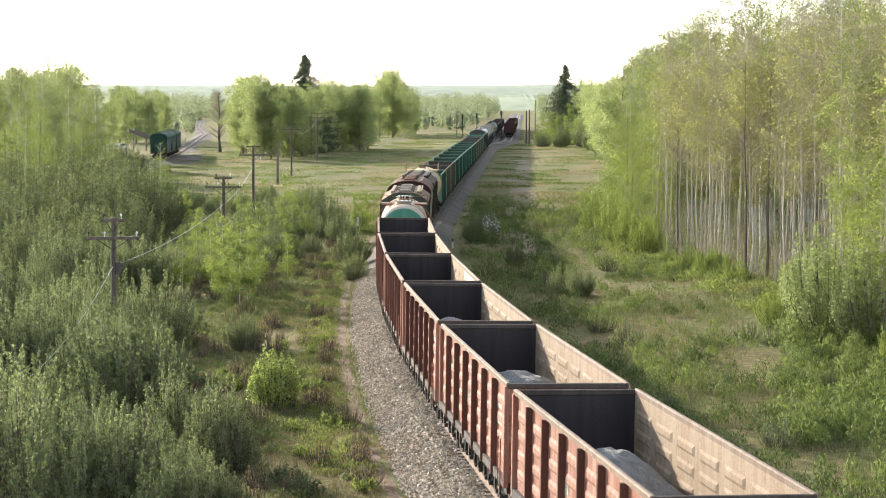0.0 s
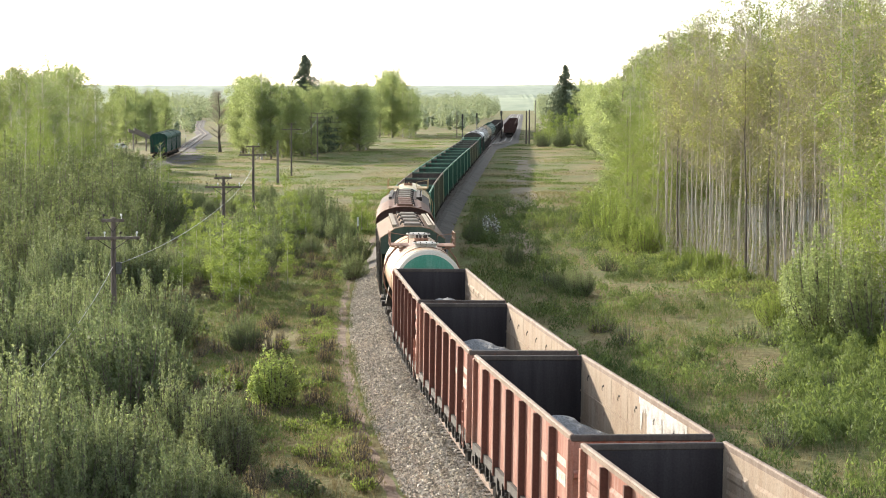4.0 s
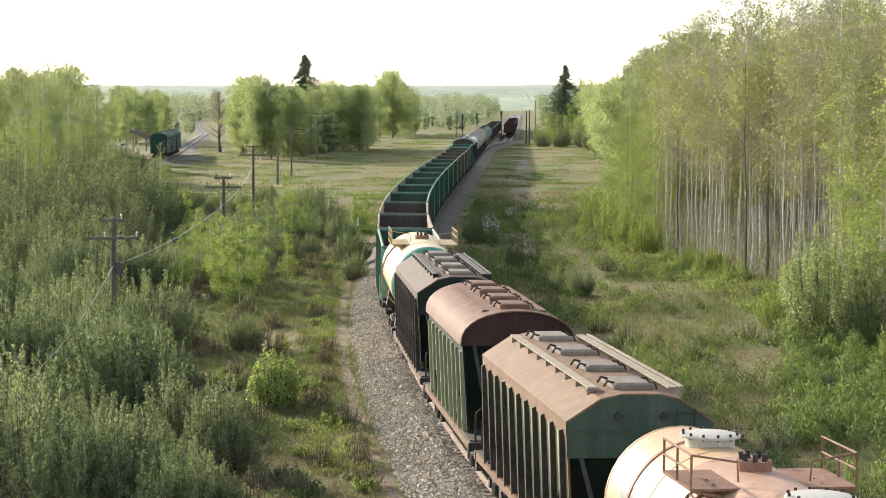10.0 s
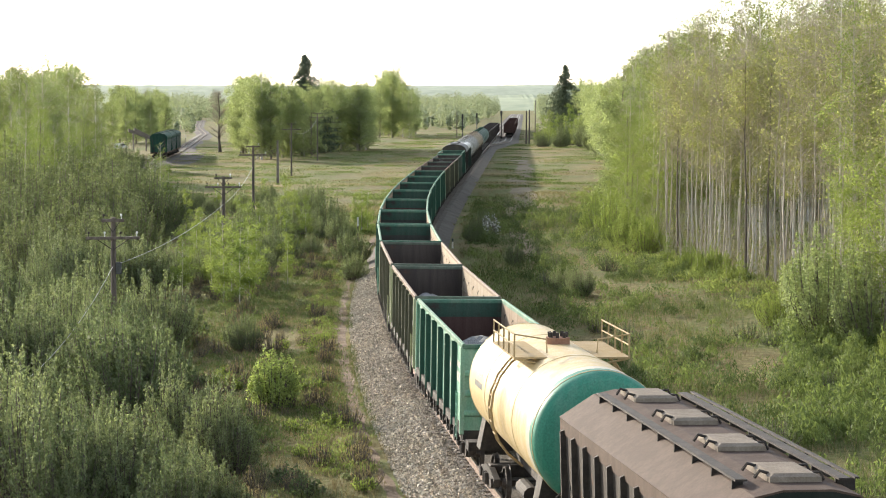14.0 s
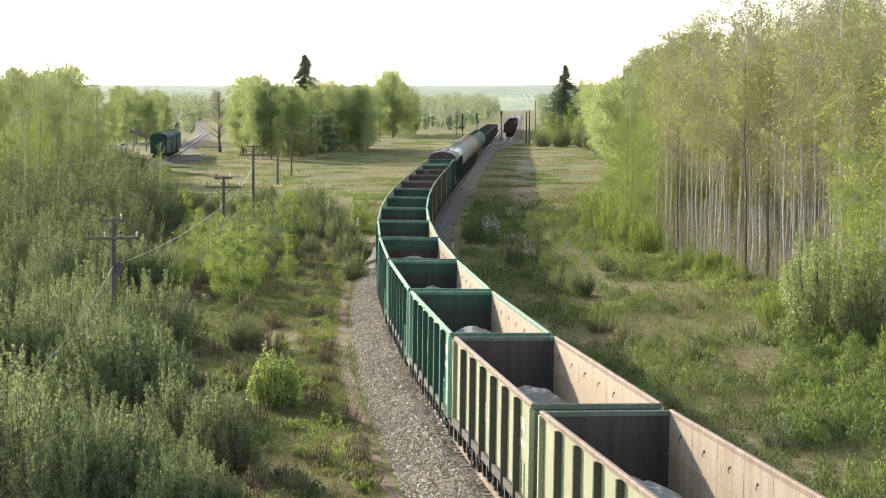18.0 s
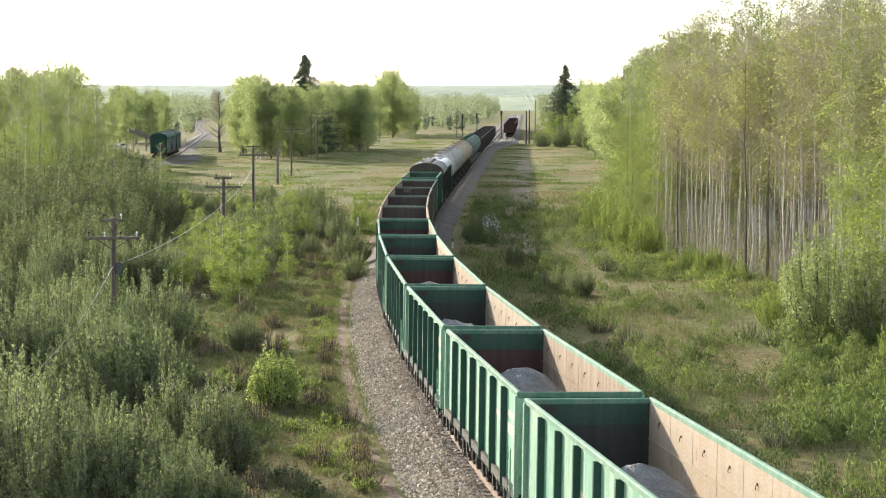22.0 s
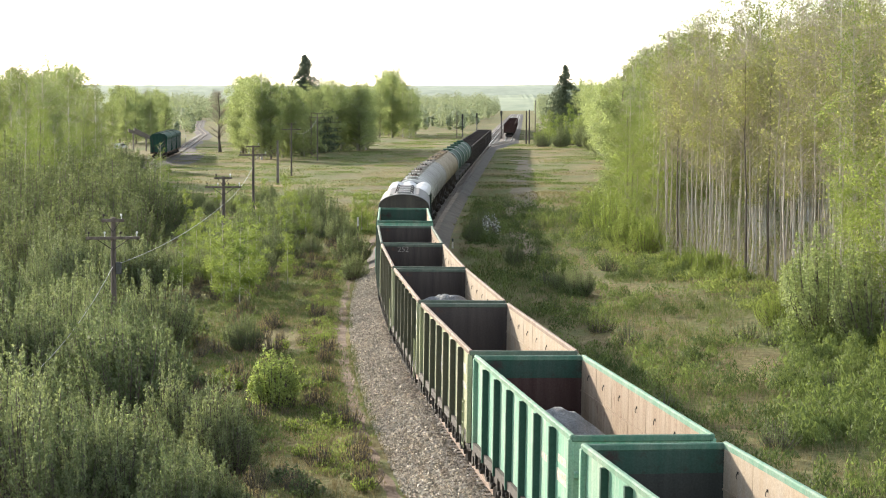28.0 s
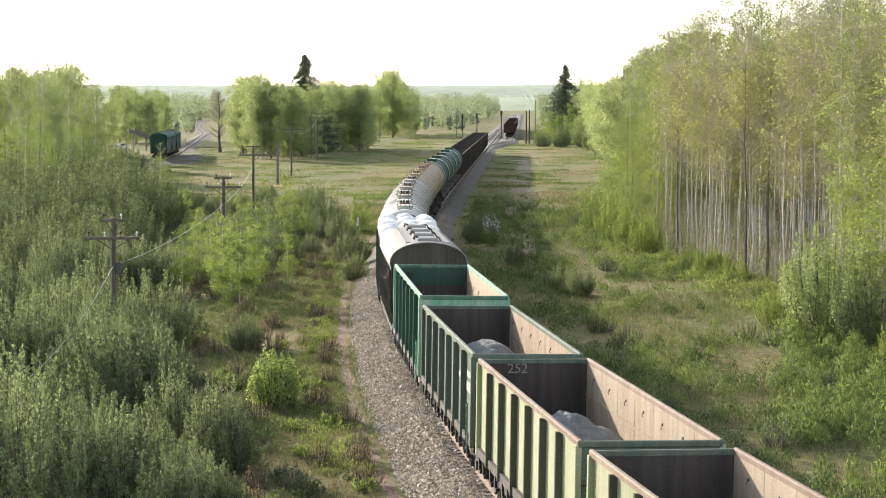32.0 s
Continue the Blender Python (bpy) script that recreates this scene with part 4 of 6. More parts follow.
# ---- the train: kinds of wagons, and their order from front to rear ----
M1 = [(-5.0, 3.0, 0.7, 0.28), (-5.0, 2.55, 0.9, 0.16), (0.9, 2.4, 0.8, 0.5)]
M2 = [(-5.3, 2.95, 0.9, 0.16), (-5.25, 2.6, 1.0, 0.26), (-3.3, 2.7, 0.7, 0.14)]
MAKERS = {
    "r": lambda: gondola("faded red open wagon with stamped side panels", RED, INSIDE, INNER_BLACK, embossed=True, marks=M1, rim=CHORD),
    "R": lambda: gondola("faded red open wagon with smooth side panels", RED, INSIDE, INNER_BLACK, marks=M2, rim=CHORD),
    "Q": lambda: gondola("faded red open wagon with white lime streaks inside", RED, INSIDE, INNER_BLACK, marks=M2, rim=CHORD, spill=True),
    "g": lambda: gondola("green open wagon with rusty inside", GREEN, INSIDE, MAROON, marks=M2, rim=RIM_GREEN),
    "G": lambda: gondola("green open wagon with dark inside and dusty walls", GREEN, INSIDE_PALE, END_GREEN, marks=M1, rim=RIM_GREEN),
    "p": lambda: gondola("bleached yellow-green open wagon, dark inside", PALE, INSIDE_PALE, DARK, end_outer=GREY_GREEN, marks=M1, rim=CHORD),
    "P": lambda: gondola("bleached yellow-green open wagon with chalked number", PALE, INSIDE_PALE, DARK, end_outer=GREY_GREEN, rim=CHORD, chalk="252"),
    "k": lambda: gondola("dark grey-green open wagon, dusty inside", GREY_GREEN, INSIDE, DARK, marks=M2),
    "T": lambda: gondola("green open wagon with higher walls", GREEN, INSIDE_PALE, DARK, top=TOP + 0.22),
    "w": lambda: gondola("green open wagon loaded with sacks", BOTTLE, INSIDE_PALE, END_GREEN),
    "d": lambda: far_gondola("soot-dark open wagon at the rear of the train", DARK, "wagons of the moving train"),
    "t": lambda: tank("cream tank wagon with salmon stains and turquoise end", PEACH, TURQUOISE, DIRTY_WHITE, straps=RUSTY, stain=SALMON, R=1.43, zc=2.86, wrap=0.12, deck=RUSTY),
    "c": lambda: tank("cream tank wagon with turquoise ends", CREAM, TURQUOISE, OCHRE, domes=(), wrap=0.5, reach=(-1.5, 1.7)),
    "W": lambda: tank("dirty grey-white tank wagon with dark straps", DIRTY_WHITE, DIRTY_WHITE, DIRTY_WHITE, straps=UNDER, rails=False, decks=False),
    "C": lambda: tank("cream tank wagon with weathered shell", DIRTY_CREAM, DIRTY_CREAM, DIRTY_CREAM, straps=UNDER, rails=False, decks=False),
    "e": lambda: far_tank("dark green tank wagon far down the train", DEEP_GREEN, WHITISH),
    "A": lambda: hopper("covered hopper wagon with tan roof and green gables", TAN, GABLE_GREEN, PALE, UNDER, band=TAN),
    "B": lambda: hopper("covered hopper wagon with arched rust-brown roof", BROWN, GABLE, BLACK_GREEN, PALE, arched=True, length=12.86, body=8.9, deep=0.11),
    "D": lambda: hopper("covered hopper wagon with grey-brown roof and dark sides", UMBER, BLACK_GREEN, DARK, UNDER, band=UMBER),
    "S": lambda: hopper("covered hopper wagon with arched silver roof", SILVER, DARK, DARK, UNDER, arched=True, length=14.2, body=10.8),
    "V": lambda: tank("grey-white tank wagon with dark green end", WHITISH, BOTTLE, WHITISH, straps=UNDER, rails=False, decks=False),
}
MAKERS["q"] = lambda: far_gondola("dark red open wagon standing on the siding", DARK_RED, "standing wagons on the siding")
MAKERS["z"] = lambda: hopper("dark green hopper wagon standing on the branch line", DEEP_GREEN, DEEP_GREEN, DEEP_GREEN, SILVER, arched=True, length=14.1, body=12.6, closed=True, deep=0.05)
LENGTH = {**dict.fromkeys("rRQgGpPkTwd", 13.92), **dict.fromkeys("tcWCe", 12.02), "V": 12.02, "A": 14.72, "B": 12.86, "D": 14.72, "S": 14.2}
ORDER = "rrrrQRr" + "tABDc" + "gppGGgGgGgppPkT" + "SwVWWWCCCeeeee" + "d" * 12
FRONT = 19.85  # where the first wagon of the list begins, in metres along the line at the start
LOADS = {0: 1, 1: 1, 2: 1, 3: 1, 4: 1, 5: 1, 6: 1, 12: 2, 13: 2, 14: 2, 15: 2, 16: 2, 17: 2, 18: 2, 19: 2, 20: 2, 21: 1, 22: 1, 23: 1, 24: 1, 25: 1, 26: 1}


def build_train():
    train, made, a = [], {}, FRONT
    for i, kind in enumerate(ORDER):
        mid = a + LENGTH[kind] / 2
        a += LENGTH[kind]
        if kind in made:
            car = copy_thing(made[kind], Matrix())
        else:
            car = made[kind] = MAKERS[kind]()
        train.append((car, mid))
        if i in LOADS:
            rng = random.Random(i)
            b = [(rng.uniform(-0.3, 0.3), rng.uniform(0.6, 2.4), rng.uniform(1.35, 1.6), 1.7, 2.4), (rng.uniform(-0.3, 0.3), rng.uniform(-4.2, -2.2), rng.uniform(1.1, 1.4), 1.1, 1.9)]
            train.append((heap(CRUSHED, b, 0.06, i, "grey crushed stone heap on a wagon floor"), mid))
        if kind == "w":
            train.append((sacks(), mid))
    return train


def wagon_pose(a):
    """The pose of a wagon whose middle is a metres along the line, leaning into the curve."""
    x0, y0, _ = on_line(a - 4.2)
    x1, y1, _ = on_line(a + 4.2)
    lean = radians(0.84) * min(1.0, max(0.0, (200 - a) / 60))
    turn = math.atan2(x1 - x0, y1 - y0)
    return Matrix.Translation(((x0 + x1) / 2, (y0 + y1) / 2, 0)) @ Matrix.Rotation(-turn, 4, "Z") @ Matrix.Rotation(lean, 4, "Y")


def gone(t):
    """How far the train has come since the start, in metres: it gathers speed slowly."""
    return 8.71 * t + 0.03175 * t * t


TRAIN = build_train()


# ---- plants ----
LEAF_BIRCH = leaves("young birch leaves", (0.145, 0.175, 0.062), (0.22, 0.25, 0.09), 0.5, 0.25)
LEAF_PALE = leaves("sparse new leaves", (0.215, 0.225, 0.095), (0.31, 0.315, 0.14), 0.5, 0.3, 0.14)
# Paler copy of the birch leaves: distance haze painted into the colour.
LEAF_HAZE_BIRCH = leaves("pale birch leaves, haze painted in", (0.225, 0.265, 0.13), (0.325, 0.37, 0.185), 0.6, 0.25)
LEAF_FRESH = leaves("fresh bright leaves", (0.16, 0.21, 0.062), (0.245, 0.295, 0.09), 0.55, 0.5, 0.14)
LEAF_WILLOW = leaves("grey green willow leaves", (0.13, 0.162, 0.084), (0.22, 0.252, 0.135), 0.45, 0.4)
LEAF_OLIVE = leaves("olive willow leaves", (0.115, 0.14, 0.066), (0.18, 0.205, 0.10), 0.4, 0.3)
LEAF_PALE_GREEN = leaves("pale green willow leaves", (0.165, 0.205, 0.095), (0.26, 0.305, 0.145), 0.5, 0.4)
LEAF_LIGHT = leaves("light yellow green leaves", (0.24, 0.31, 0.10), (0.34, 0.40, 0.145), 0.5, 0.5, 0.3)
HERB_DARK = leaves("dark green herbs", (0.088, 0.12, 0.047), (0.155, 0.19, 0.072), 0.4, 0.15)
HERB_MID = leaves("green herbs", (0.115, 0.155, 0.055), (0.185, 0.23, 0.08), 0.45, 0.15)
HERB_LIGHT = leaves("light green herbs", (0.15, 0.19, 0.062), (0.225, 0.265, 0.09), 0.5, 0.15)
LEAF_DARK = leaves("spruce needles", (0.06, 0.08, 0.052), (0.10, 0.122, 0.078), 0.25, 0.5)
GRASS_GREEN = leaves("green grass blades", (0.10, 0.13, 0.05), (0.17, 0.20, 0.075), 0.45, 0.12)
GRASS_DRY = leaves("dry straw", (0.22, 0.17, 0.095), (0.33, 0.27, 0.155), 0.3, 0.2)
GRASS_FAR = leaves("pale meadow grass", (0.23, 0.20, 0.11), (0.31, 0.27, 0.155), 0.35, 0.02, 0.15)
BLOSSOM = surface("white blossom", (0.6, 0.6, 0.55), (0.75, 0.75, 0.7), 3.0, 20.0, 0.8, 0, 0.0, 0.01)


def cards(centres, size, rng, up=0.0, slim=0.55, spread=0.35):
    """Small pointed leaves, turned at random; up makes them stand."""
    n = len(centres)
    u = rng.normal(size=(n, 3))
    u[:, 2] += up * np.sign(u[:, 2] + 1.2)
    u /= np.linalg.norm(u, axis=1)[:, None]
    v = np.cross(u, rng.normal(size=(n, 3)))
    v /= np.linalg.norm(v, axis=1)[:, None]
    s = size * (1 + spread * rng.uniform(-1, 1, n))[:, None]
    return np.stack([centres - u * s * 0.5, centres + v * s * slim * 0.5, centres + u * s * 0.5, centres - v * s * slim * 0.5], axis=1)


def unit(a):
    return a / np.maximum(np.linalg.norm(a, axis=-1, keepdims=True), 1e-6)


def foliage(name, c, out, size, rng, material, up=0.0, slim=0.55, soft=0.65):
    """Leaves at c; their shading follows the rounded clump that they sit on, whose outward ways are out."""
    q = cards(c, size, rng, up, slim)
    n = unit(np.cross(q[:, 1] - q[:, 3], q[:, 2] - q[:, 0]))
    side = np.where((n * out).sum(axis=1) < 0, -1.0, 1.0)
    q[side < 0] = q[side < 0][:, ::-1]
    return quads(name, q, material, 4, unit(n * side[:, None] * (1 - soft) + unit(out) * soft))


def skeleton(rng, height, reach, clear, limbs, lean=0.03, rise=0.6, shape=None):
    """A trunk and its limbs as rows of points, and places on them where leaves sit."""
    pts = []
    x = y = 0.0
    for i in range(9):
        pts.append((x, y, height * i / 8))
        x += rng.normal() * lean * height / 8
        y += rng.normal() * lean * height / 8
    pts = np.array(pts)
    out, spots = [], []
    for k in range(limbs):
        f = clear + (0.97 - clear) * (k + rng.uniform()) / limbs
        p = np.array([np.interp(f * height, pts[:, 2], pts[:, c]) for c in range(3)])
        a = rng.uniform(0, 2 * math.pi)
        g = (f - clear) / (1 - clear)
        ln = reach * (shape(g) if shape else (0.35 + 0.65 * math.sin(math.pi * min(1, g * 0.9 + 0.12)))) * rng.uniform(0.6, 1.1)
        d = np.array([math.cos(a), math.sin(a), rise + 0.5 * g])
        d /= np.linalg.norm(d)
        q = p + d * ln * 0.5
        e = p + d * ln + np.array([0, 0, -0.12 * ln])
        out.append((p, q, e))
        for t in rng.uniform(0.2, 1.08, 10):
            c = p + (q - p) * 2 * t if t < 0.5 else q + (e - q) * (2 * t - 1)
            spots.append((*c, ln))
    return pts, out, np.array(spots)


def tree(name, label, seed, height, reach, clear, limbs, count, size, bark, leaf, twigs=0, radius=0.011, rise=0.6, cloud=0.2, shape=None, up=0.0, top_leaves=0.0, category="tree", per=55, split=False):
    rng = np.random.default_rng(seed)
    ob = thing(name, label, category)
    pts, out, spots = skeleton(rng, height, reach, clear, limbs, rise=rise, shape=shape)
    r0 = height * radius
    g = Geo().tube(pts, [r0 * (1.25 if i == 0 else 1) * (1 - 0.88 * i / 8) for i in range(9)], 7)
    boughs = Geo() if split else g
    for p, q, e in out:
        r = r0 * 0.3 * (1 - 0.7 * p[2] / height)
        boughs.tube([p, q, e], [r, r * 0.6, r * 0.2], 4, False)
    part("trunk", g, bark, ob, smooth=True)
    if split:
        tagged(part("branchwork", boughs, bark, ob), kind="stuff")
    if count:
        high = spots[spots[:, 2] > height * top_leaves]
        share = high[:, 3] ** 1.5
        clumps = max(24, count // per)
        hub = high[rng.choice(len(high), clumps, p=share / share.sum())]
        mid = hub[:, :3] + rng.normal(size=(clumps, 3)) * (0.1 + 0.6 * cloud * hub[:, 3:4])
        broad = (0.12 + cloud * hub[:, 3]) * rng.uniform(0.45, 1.0, clumps)
        k = rng.choice(clumps, count, p=broad ** 1.6 / (broad ** 1.6).sum())
        way = unit(rng.normal(size=(count, 3)))
        c = mid[k] + way * (broad[k] * 1.5 * rng.uniform(0, 1, count) ** 0.55)[:, None] * np.array([1, 1, 0.72])
        c[:, 2] = np.maximum(c[:, 2], 0.15)
        heart = np.stack([np.interp(c[:, 2], pts[:, 2], pts[:, 0]), np.interp(c[:, 2], pts[:, 2], pts[:, 1]), 0.5 * c[:, 2] + 0.5 * height * (clear + 1) / 2], axis=1)
        part("crown", foliage("crown", c, way * 0.75 + 0.55 * unit(c - heart) + np.array([0, 0, 0.25]), size, rng, leaf, up), None, ob)
    if twigs:
        pick = spots[rng.integers(0, len(spots), twigs)]
        d = rng.normal(size=(twigs, 3)) * np.array([1, 1, 0.6]) + np.array([0, 0, 0.75])
        d /= np.linalg.norm(d, axis=1)[:, None]
        ln = rng.uniform(0.5, 1.3, (twigs, 1))
        a = pick[:, :3] + rng.normal(size=(twigs, 3)) * 0.15
        s = np.cross(d, rng.normal(size=(twigs, 3)))
        s = s / np.linalg.norm(s, axis=1)[:, None] * 0.015
        spray = part("twig_spray", quads("twig_spray", np.stack([a - s, a + s, a + d * ln + s * 0.3, a + d * ln - s * 0.3], axis=1), TWIG), None, ob, "fine brown twigs")
        tagged(spray, kind="stuff")
    return ob


def bush(name, label, seed, height, width, stems, count, size, leaf, up=0.9, slim=0.42, cloud=0.05, category="bush"):
    """Many stems from one root, each a leafy shoot nearly to the ground."""
    rng = np.random.default_rng(seed)
    ob = thing(name, label, category)
    g = Geo()
    per = count // stems
    cs, outs = [], []
    for k in range(stems):
        a = rng.uniform(0, 2 * math.pi)
        r = width / 2 * math.sqrt(rng.uniform(0.02, 1))
        h = height * (1 - 0.55 * (r / (width / 2)) ** 2) * rng.uniform(0.66, 1.12)
        b = np.array([math.cos(a) * r * 0.45, math.sin(a) * r * 0.45, -0.05])
        t = np.array([math.cos(a) * r, math.sin(a) * r, h])
        m = (b + t) / 2 + np.array([math.cos(a) * r * 0.12, math.sin(a) * r * 0.12, 0.04 * h])
        g.tube([b, m, t], [0.012 + 0.005 * height, 0.008 + 0.003 * height, 0.004], 4, False)
        f = rng.uniform(0.16, 1.04, per)
        c = np.stack([np.interp(f, [0, 0.5, 1.04], [b[i], m[i], t[i]]) for i in range(3)], axis=1)
        way = unit(rng.normal(size=(per, 3)) * np.array([1, 1, 0.45]))
        fat = cloud * height * rng.uniform(0.7, 1.3) * (0.25 + 1.1 * np.minimum(1, (1.06 - f) * 2.2))
        c = c + way * (fat * rng.uniform(0, 1, per) ** 0.6)[:, None]
        c[:, 2] = np.maximum(c[:, 2], 0.08)
        cs.append(c)
        outs.append(way * 0.8 + 0.5 * np.array([math.cos(a) * r, math.sin(a) * r, 0]) / (width / 2) + np.array([0, 0, 0.35]))
    tagged(part("stem", g, BARK, ob), kind="stuff")
    part("foliage", foliage("foliage", np.concatenate(cs), np.concatenate(outs), size, rng, leaf, up, slim), None, ob)
    return ob


def spruce(name, label, seed, height, width):
    rng = np.random.default_rng(seed)
    ob = thing(name, label, "spruce tree")
    part("trunk", Geo().tube([(0, 0, 0), (0, 0, height * 0.5), (0, 0, height)], [height * 0.012, height * 0.008, 0.015], 7), BARK, ob)
    cs = []
    tiers = int(height * 2.4)
    for k in range(tiers):
        f = k / tiers
        z = height * (0.06 + 0.93 * f)
        r = width / 2 * (1 - f) ** 0.82 * rng.uniform(0.8, 1.12) + 0.1
        for j in range(int(3 + 17 * (1 - f))):
            a = rng.uniform(0, 2 * math.pi)
            q = r * rng.uniform(0.75, 1.15)
            for t in np.linspace(0.1, 1, 12):
                cs.append((math.cos(a) * q * t, math.sin(a) * q * t, z - 0.42 * q * t ** 1.3 + 0.16 * q * t ** 4))
    cs = np.array(cs)
    cs = np.repeat(cs, 4, axis=0)
    cs += rng.normal(size=cs.shape) * 0.22
    part("crown", foliage("crown", cs, cs * np.array([1, 1, 0]) + np.array([0, 0, 1.2]), 0.45, rng, LEAF_DARK, 0, 0.4, 0.5), None, ob)
    return ob


def plant(proto, x, y, scale=1.0, turn=0.0, sink=0.0, group=""):
    o = copy_thing(proto, Matrix.Translation((x, y, ground_z(x, y) - sink)) @ Matrix.Rotation(turn, 4, "Z"))
    o.scale = (scale, scale, scale)
    if group:
        o["group"] = group
    return o


def remove(protos):
    for p in protos:
        for o in (*p.children_recursive, p):
            bpy.data.objects.remove(o)


def dome(g):
    return 0.45 + 0.55 * math.sin(math.pi * min(1.0, 0.25 + 0.7 * g)) if g < 0.7 else max(0.4, 1.45 - g)


def egg(g):
    return 1.84 * (g + 0.12) ** 0.5 * max(0.02, 1.02 - g) ** 0.75


def stout(g):
    return 0.78 + 0.22 * math.sin(math.pi * min(1.0, g * 1.3)) if g < 0.62 else max(0.12, 1.0 - ((g - 0.62) / 0.4) ** 1.6)


def taper(g):
    return (1 - g) ** 0.6 * 0.9 + 0.15


ASPENS = [tree("aspen_tree", "slender pale-barked tree with sparse new leaves", 20 + k, 12.6 + 0.6 * k, 1.8, (0.3, 0.5, 0.42, 0.36, 0.55, 0.32, 0.46, 0.4)[k], 40, (2300, 1300, 1100, 1700)[k % 4], 0.125, (BIRCH, PALE_BARK, PALE_BARK, BIRCH, BARK, PALE_BARK, BIRCH, PALE_BARK)[k], LEAF_PALE, 230, (0.0062, 0.0045, 0.0054, 0.004)[k % 4], 1.1, 0.28, top_leaves=(0.38, 0.66, 0.6, 0.48, 0.7, 0.44, 0.56, 0.52)[k], per=12) for k in range(8)]
BIRCHES = [tree("broad_birch", "leafy green birch with a broad drooping crown", 40 + k, 13.5 + 1.2 * k, 3.4 + 0.3 * k, 0.02, 100, 13500, 0.22, BARK if k % 2 else BIRCH, LEAF_HAZE_BIRCH, 0, 0.011, 0.65, 0.22, stout, per=50) for k in range(4)]
NEAR_BIRCHES = [tree("birch_tree", "tall leafy green birch of the wood", 50 + k, 15.0 + k, 3.3, 0.16, 76, 12000, 0.13, BIRCH, LEAF_BIRCH if k else LEAF_HAZE_BIRCH, 200, 0.007, 0.65, 0.2, egg, per=70) for k in range(3)]
FRESH = [tree("young_tree", "bright green young tree leafy to the ground", 60 + k, 12.0 + 2 * k, 2.3, 0.06, 50, 9500, 0.10, BARK if k % 2 else PALE_BARK, LEAF_FRESH, 150, 0.008, 0.8, 0.24, split=True) for k in range(3)]
BRIGHT = [bush("bright_willow", "bright yellow-green willow bush with upright shoots", 110 + k, 3.4, 3.8, 60, 10000, 0.11, LEAF_FRESH, 1.2, 0.4) for k in range(2)]
WEEDS = [bush("dry_weed", "dry brown weed stalks", 180, 0.9, 1.0, 40, 240, 0.10, GRASS_DRY, 2.0, 0.25, 0.06, "weed"), bush("green_weed", "low bright green weed clump", 181, 0.5, 1.0, 40, 420, 0.10, LEAF_FRESH, 0.4, 0.5, 0.13, "weed"), bush("green_weed", "low dark green weed clump", 182, 0.6, 1.1, 40, 420, 0.11, LEAF_WILLOW, 0.8, 0.5, 0.13, "weed")]
LOW = [tree("young_birch", "young bright birch, leafy to the ground", 80 + k, 4.6, 1.3, 0.06, 34, 3800, 0.10, BIRCH, LEAF_FRESH, 0, 0.008, 1.0, 0.22, taper, split=True) for k in range(3)]
WILLOWS = [bush("willow_bush", "grey-green willow bush with upright shoots", 100 + k, 3.4, 4.0, 80, 12500, 0.098, LEAF_WILLOW, 1.0, 0.5) for k in range(4)]
UPRIGHT = bush("willow_bush", "pale grey-green willow bush of upright shoots", 105, 2.9, 2.3, 70, 9000, 0.08, LEAF_WILLOW, 1.0, 0.5, 0.045)
BIG_WILLOWS = [bush("tall_willow", "broad rounded willow thicket in young leaf", 120 + k, 7.0, 8.0, 110, 15000, 0.155, LEAF_OLIVE, 0.2, 0.6, 0.062) for k in range(3)]
EDGE_BUSH = bush("tall_willow", "tall rounded willow bush in pale young leaf", 128, 5.6, 4.6, 46, 14000, 0.105, LEAF_PALE_GREEN, 0.3, 0.6, 0.075)
SHOOTS = [bush("willow_shoots", "clump of knee-high green shoots", 140 + k, 1.25, 1.7, 46, 900, 0.11, LEAF_WILLOW if k else GRASS_GREEN, 1.6, 0.3, 0.07, "shrub") for k in range(3)]
GREENS = [bush("green_bush", "bright green rounded bush", 150 + k, 2.3, 1.9, 50, 5600, 0.10, LEAF_LIGHT, 0.3, 0.6, 0.1) for k in range(2)]
BLOSSOM_BUSH = bush("blossom_bush", "small bush with pale blossom", 190, 1.9, 1.9, 40, 420, 0.13, BLOSSOM, 0.3, 0.6, 0.1)
SPRUCE = spruce("spruce_tree", "tall dark green spruce standing alone", 160, 20.5, 19.0)
BARE = tree("bare_tree", "leafless dark tree beside the branch line", 170, 13.0, 3.8, 0.2, 34, 0, 0.1, BARK, LEAF_PALE, 2200, 0.026, 0.8, 0.2)

RNG = np.random.default_rng(11)
EDGE_Y = [40, 60, 91, 118, 130, 145, 165, 200, 263, 400, 520, 800, 1400]
EDGE_X = [19, 20.5, 20.5, 18.6, 16.8, 15.0, 14.2, 16.5, 22, 30, 35.5, 47, 74]


def edge(y):
    return float(np.interp(y, EDGE_Y, EDGE_X))


def pick(protos):
    return protos[RNG.integers(len(protos))]


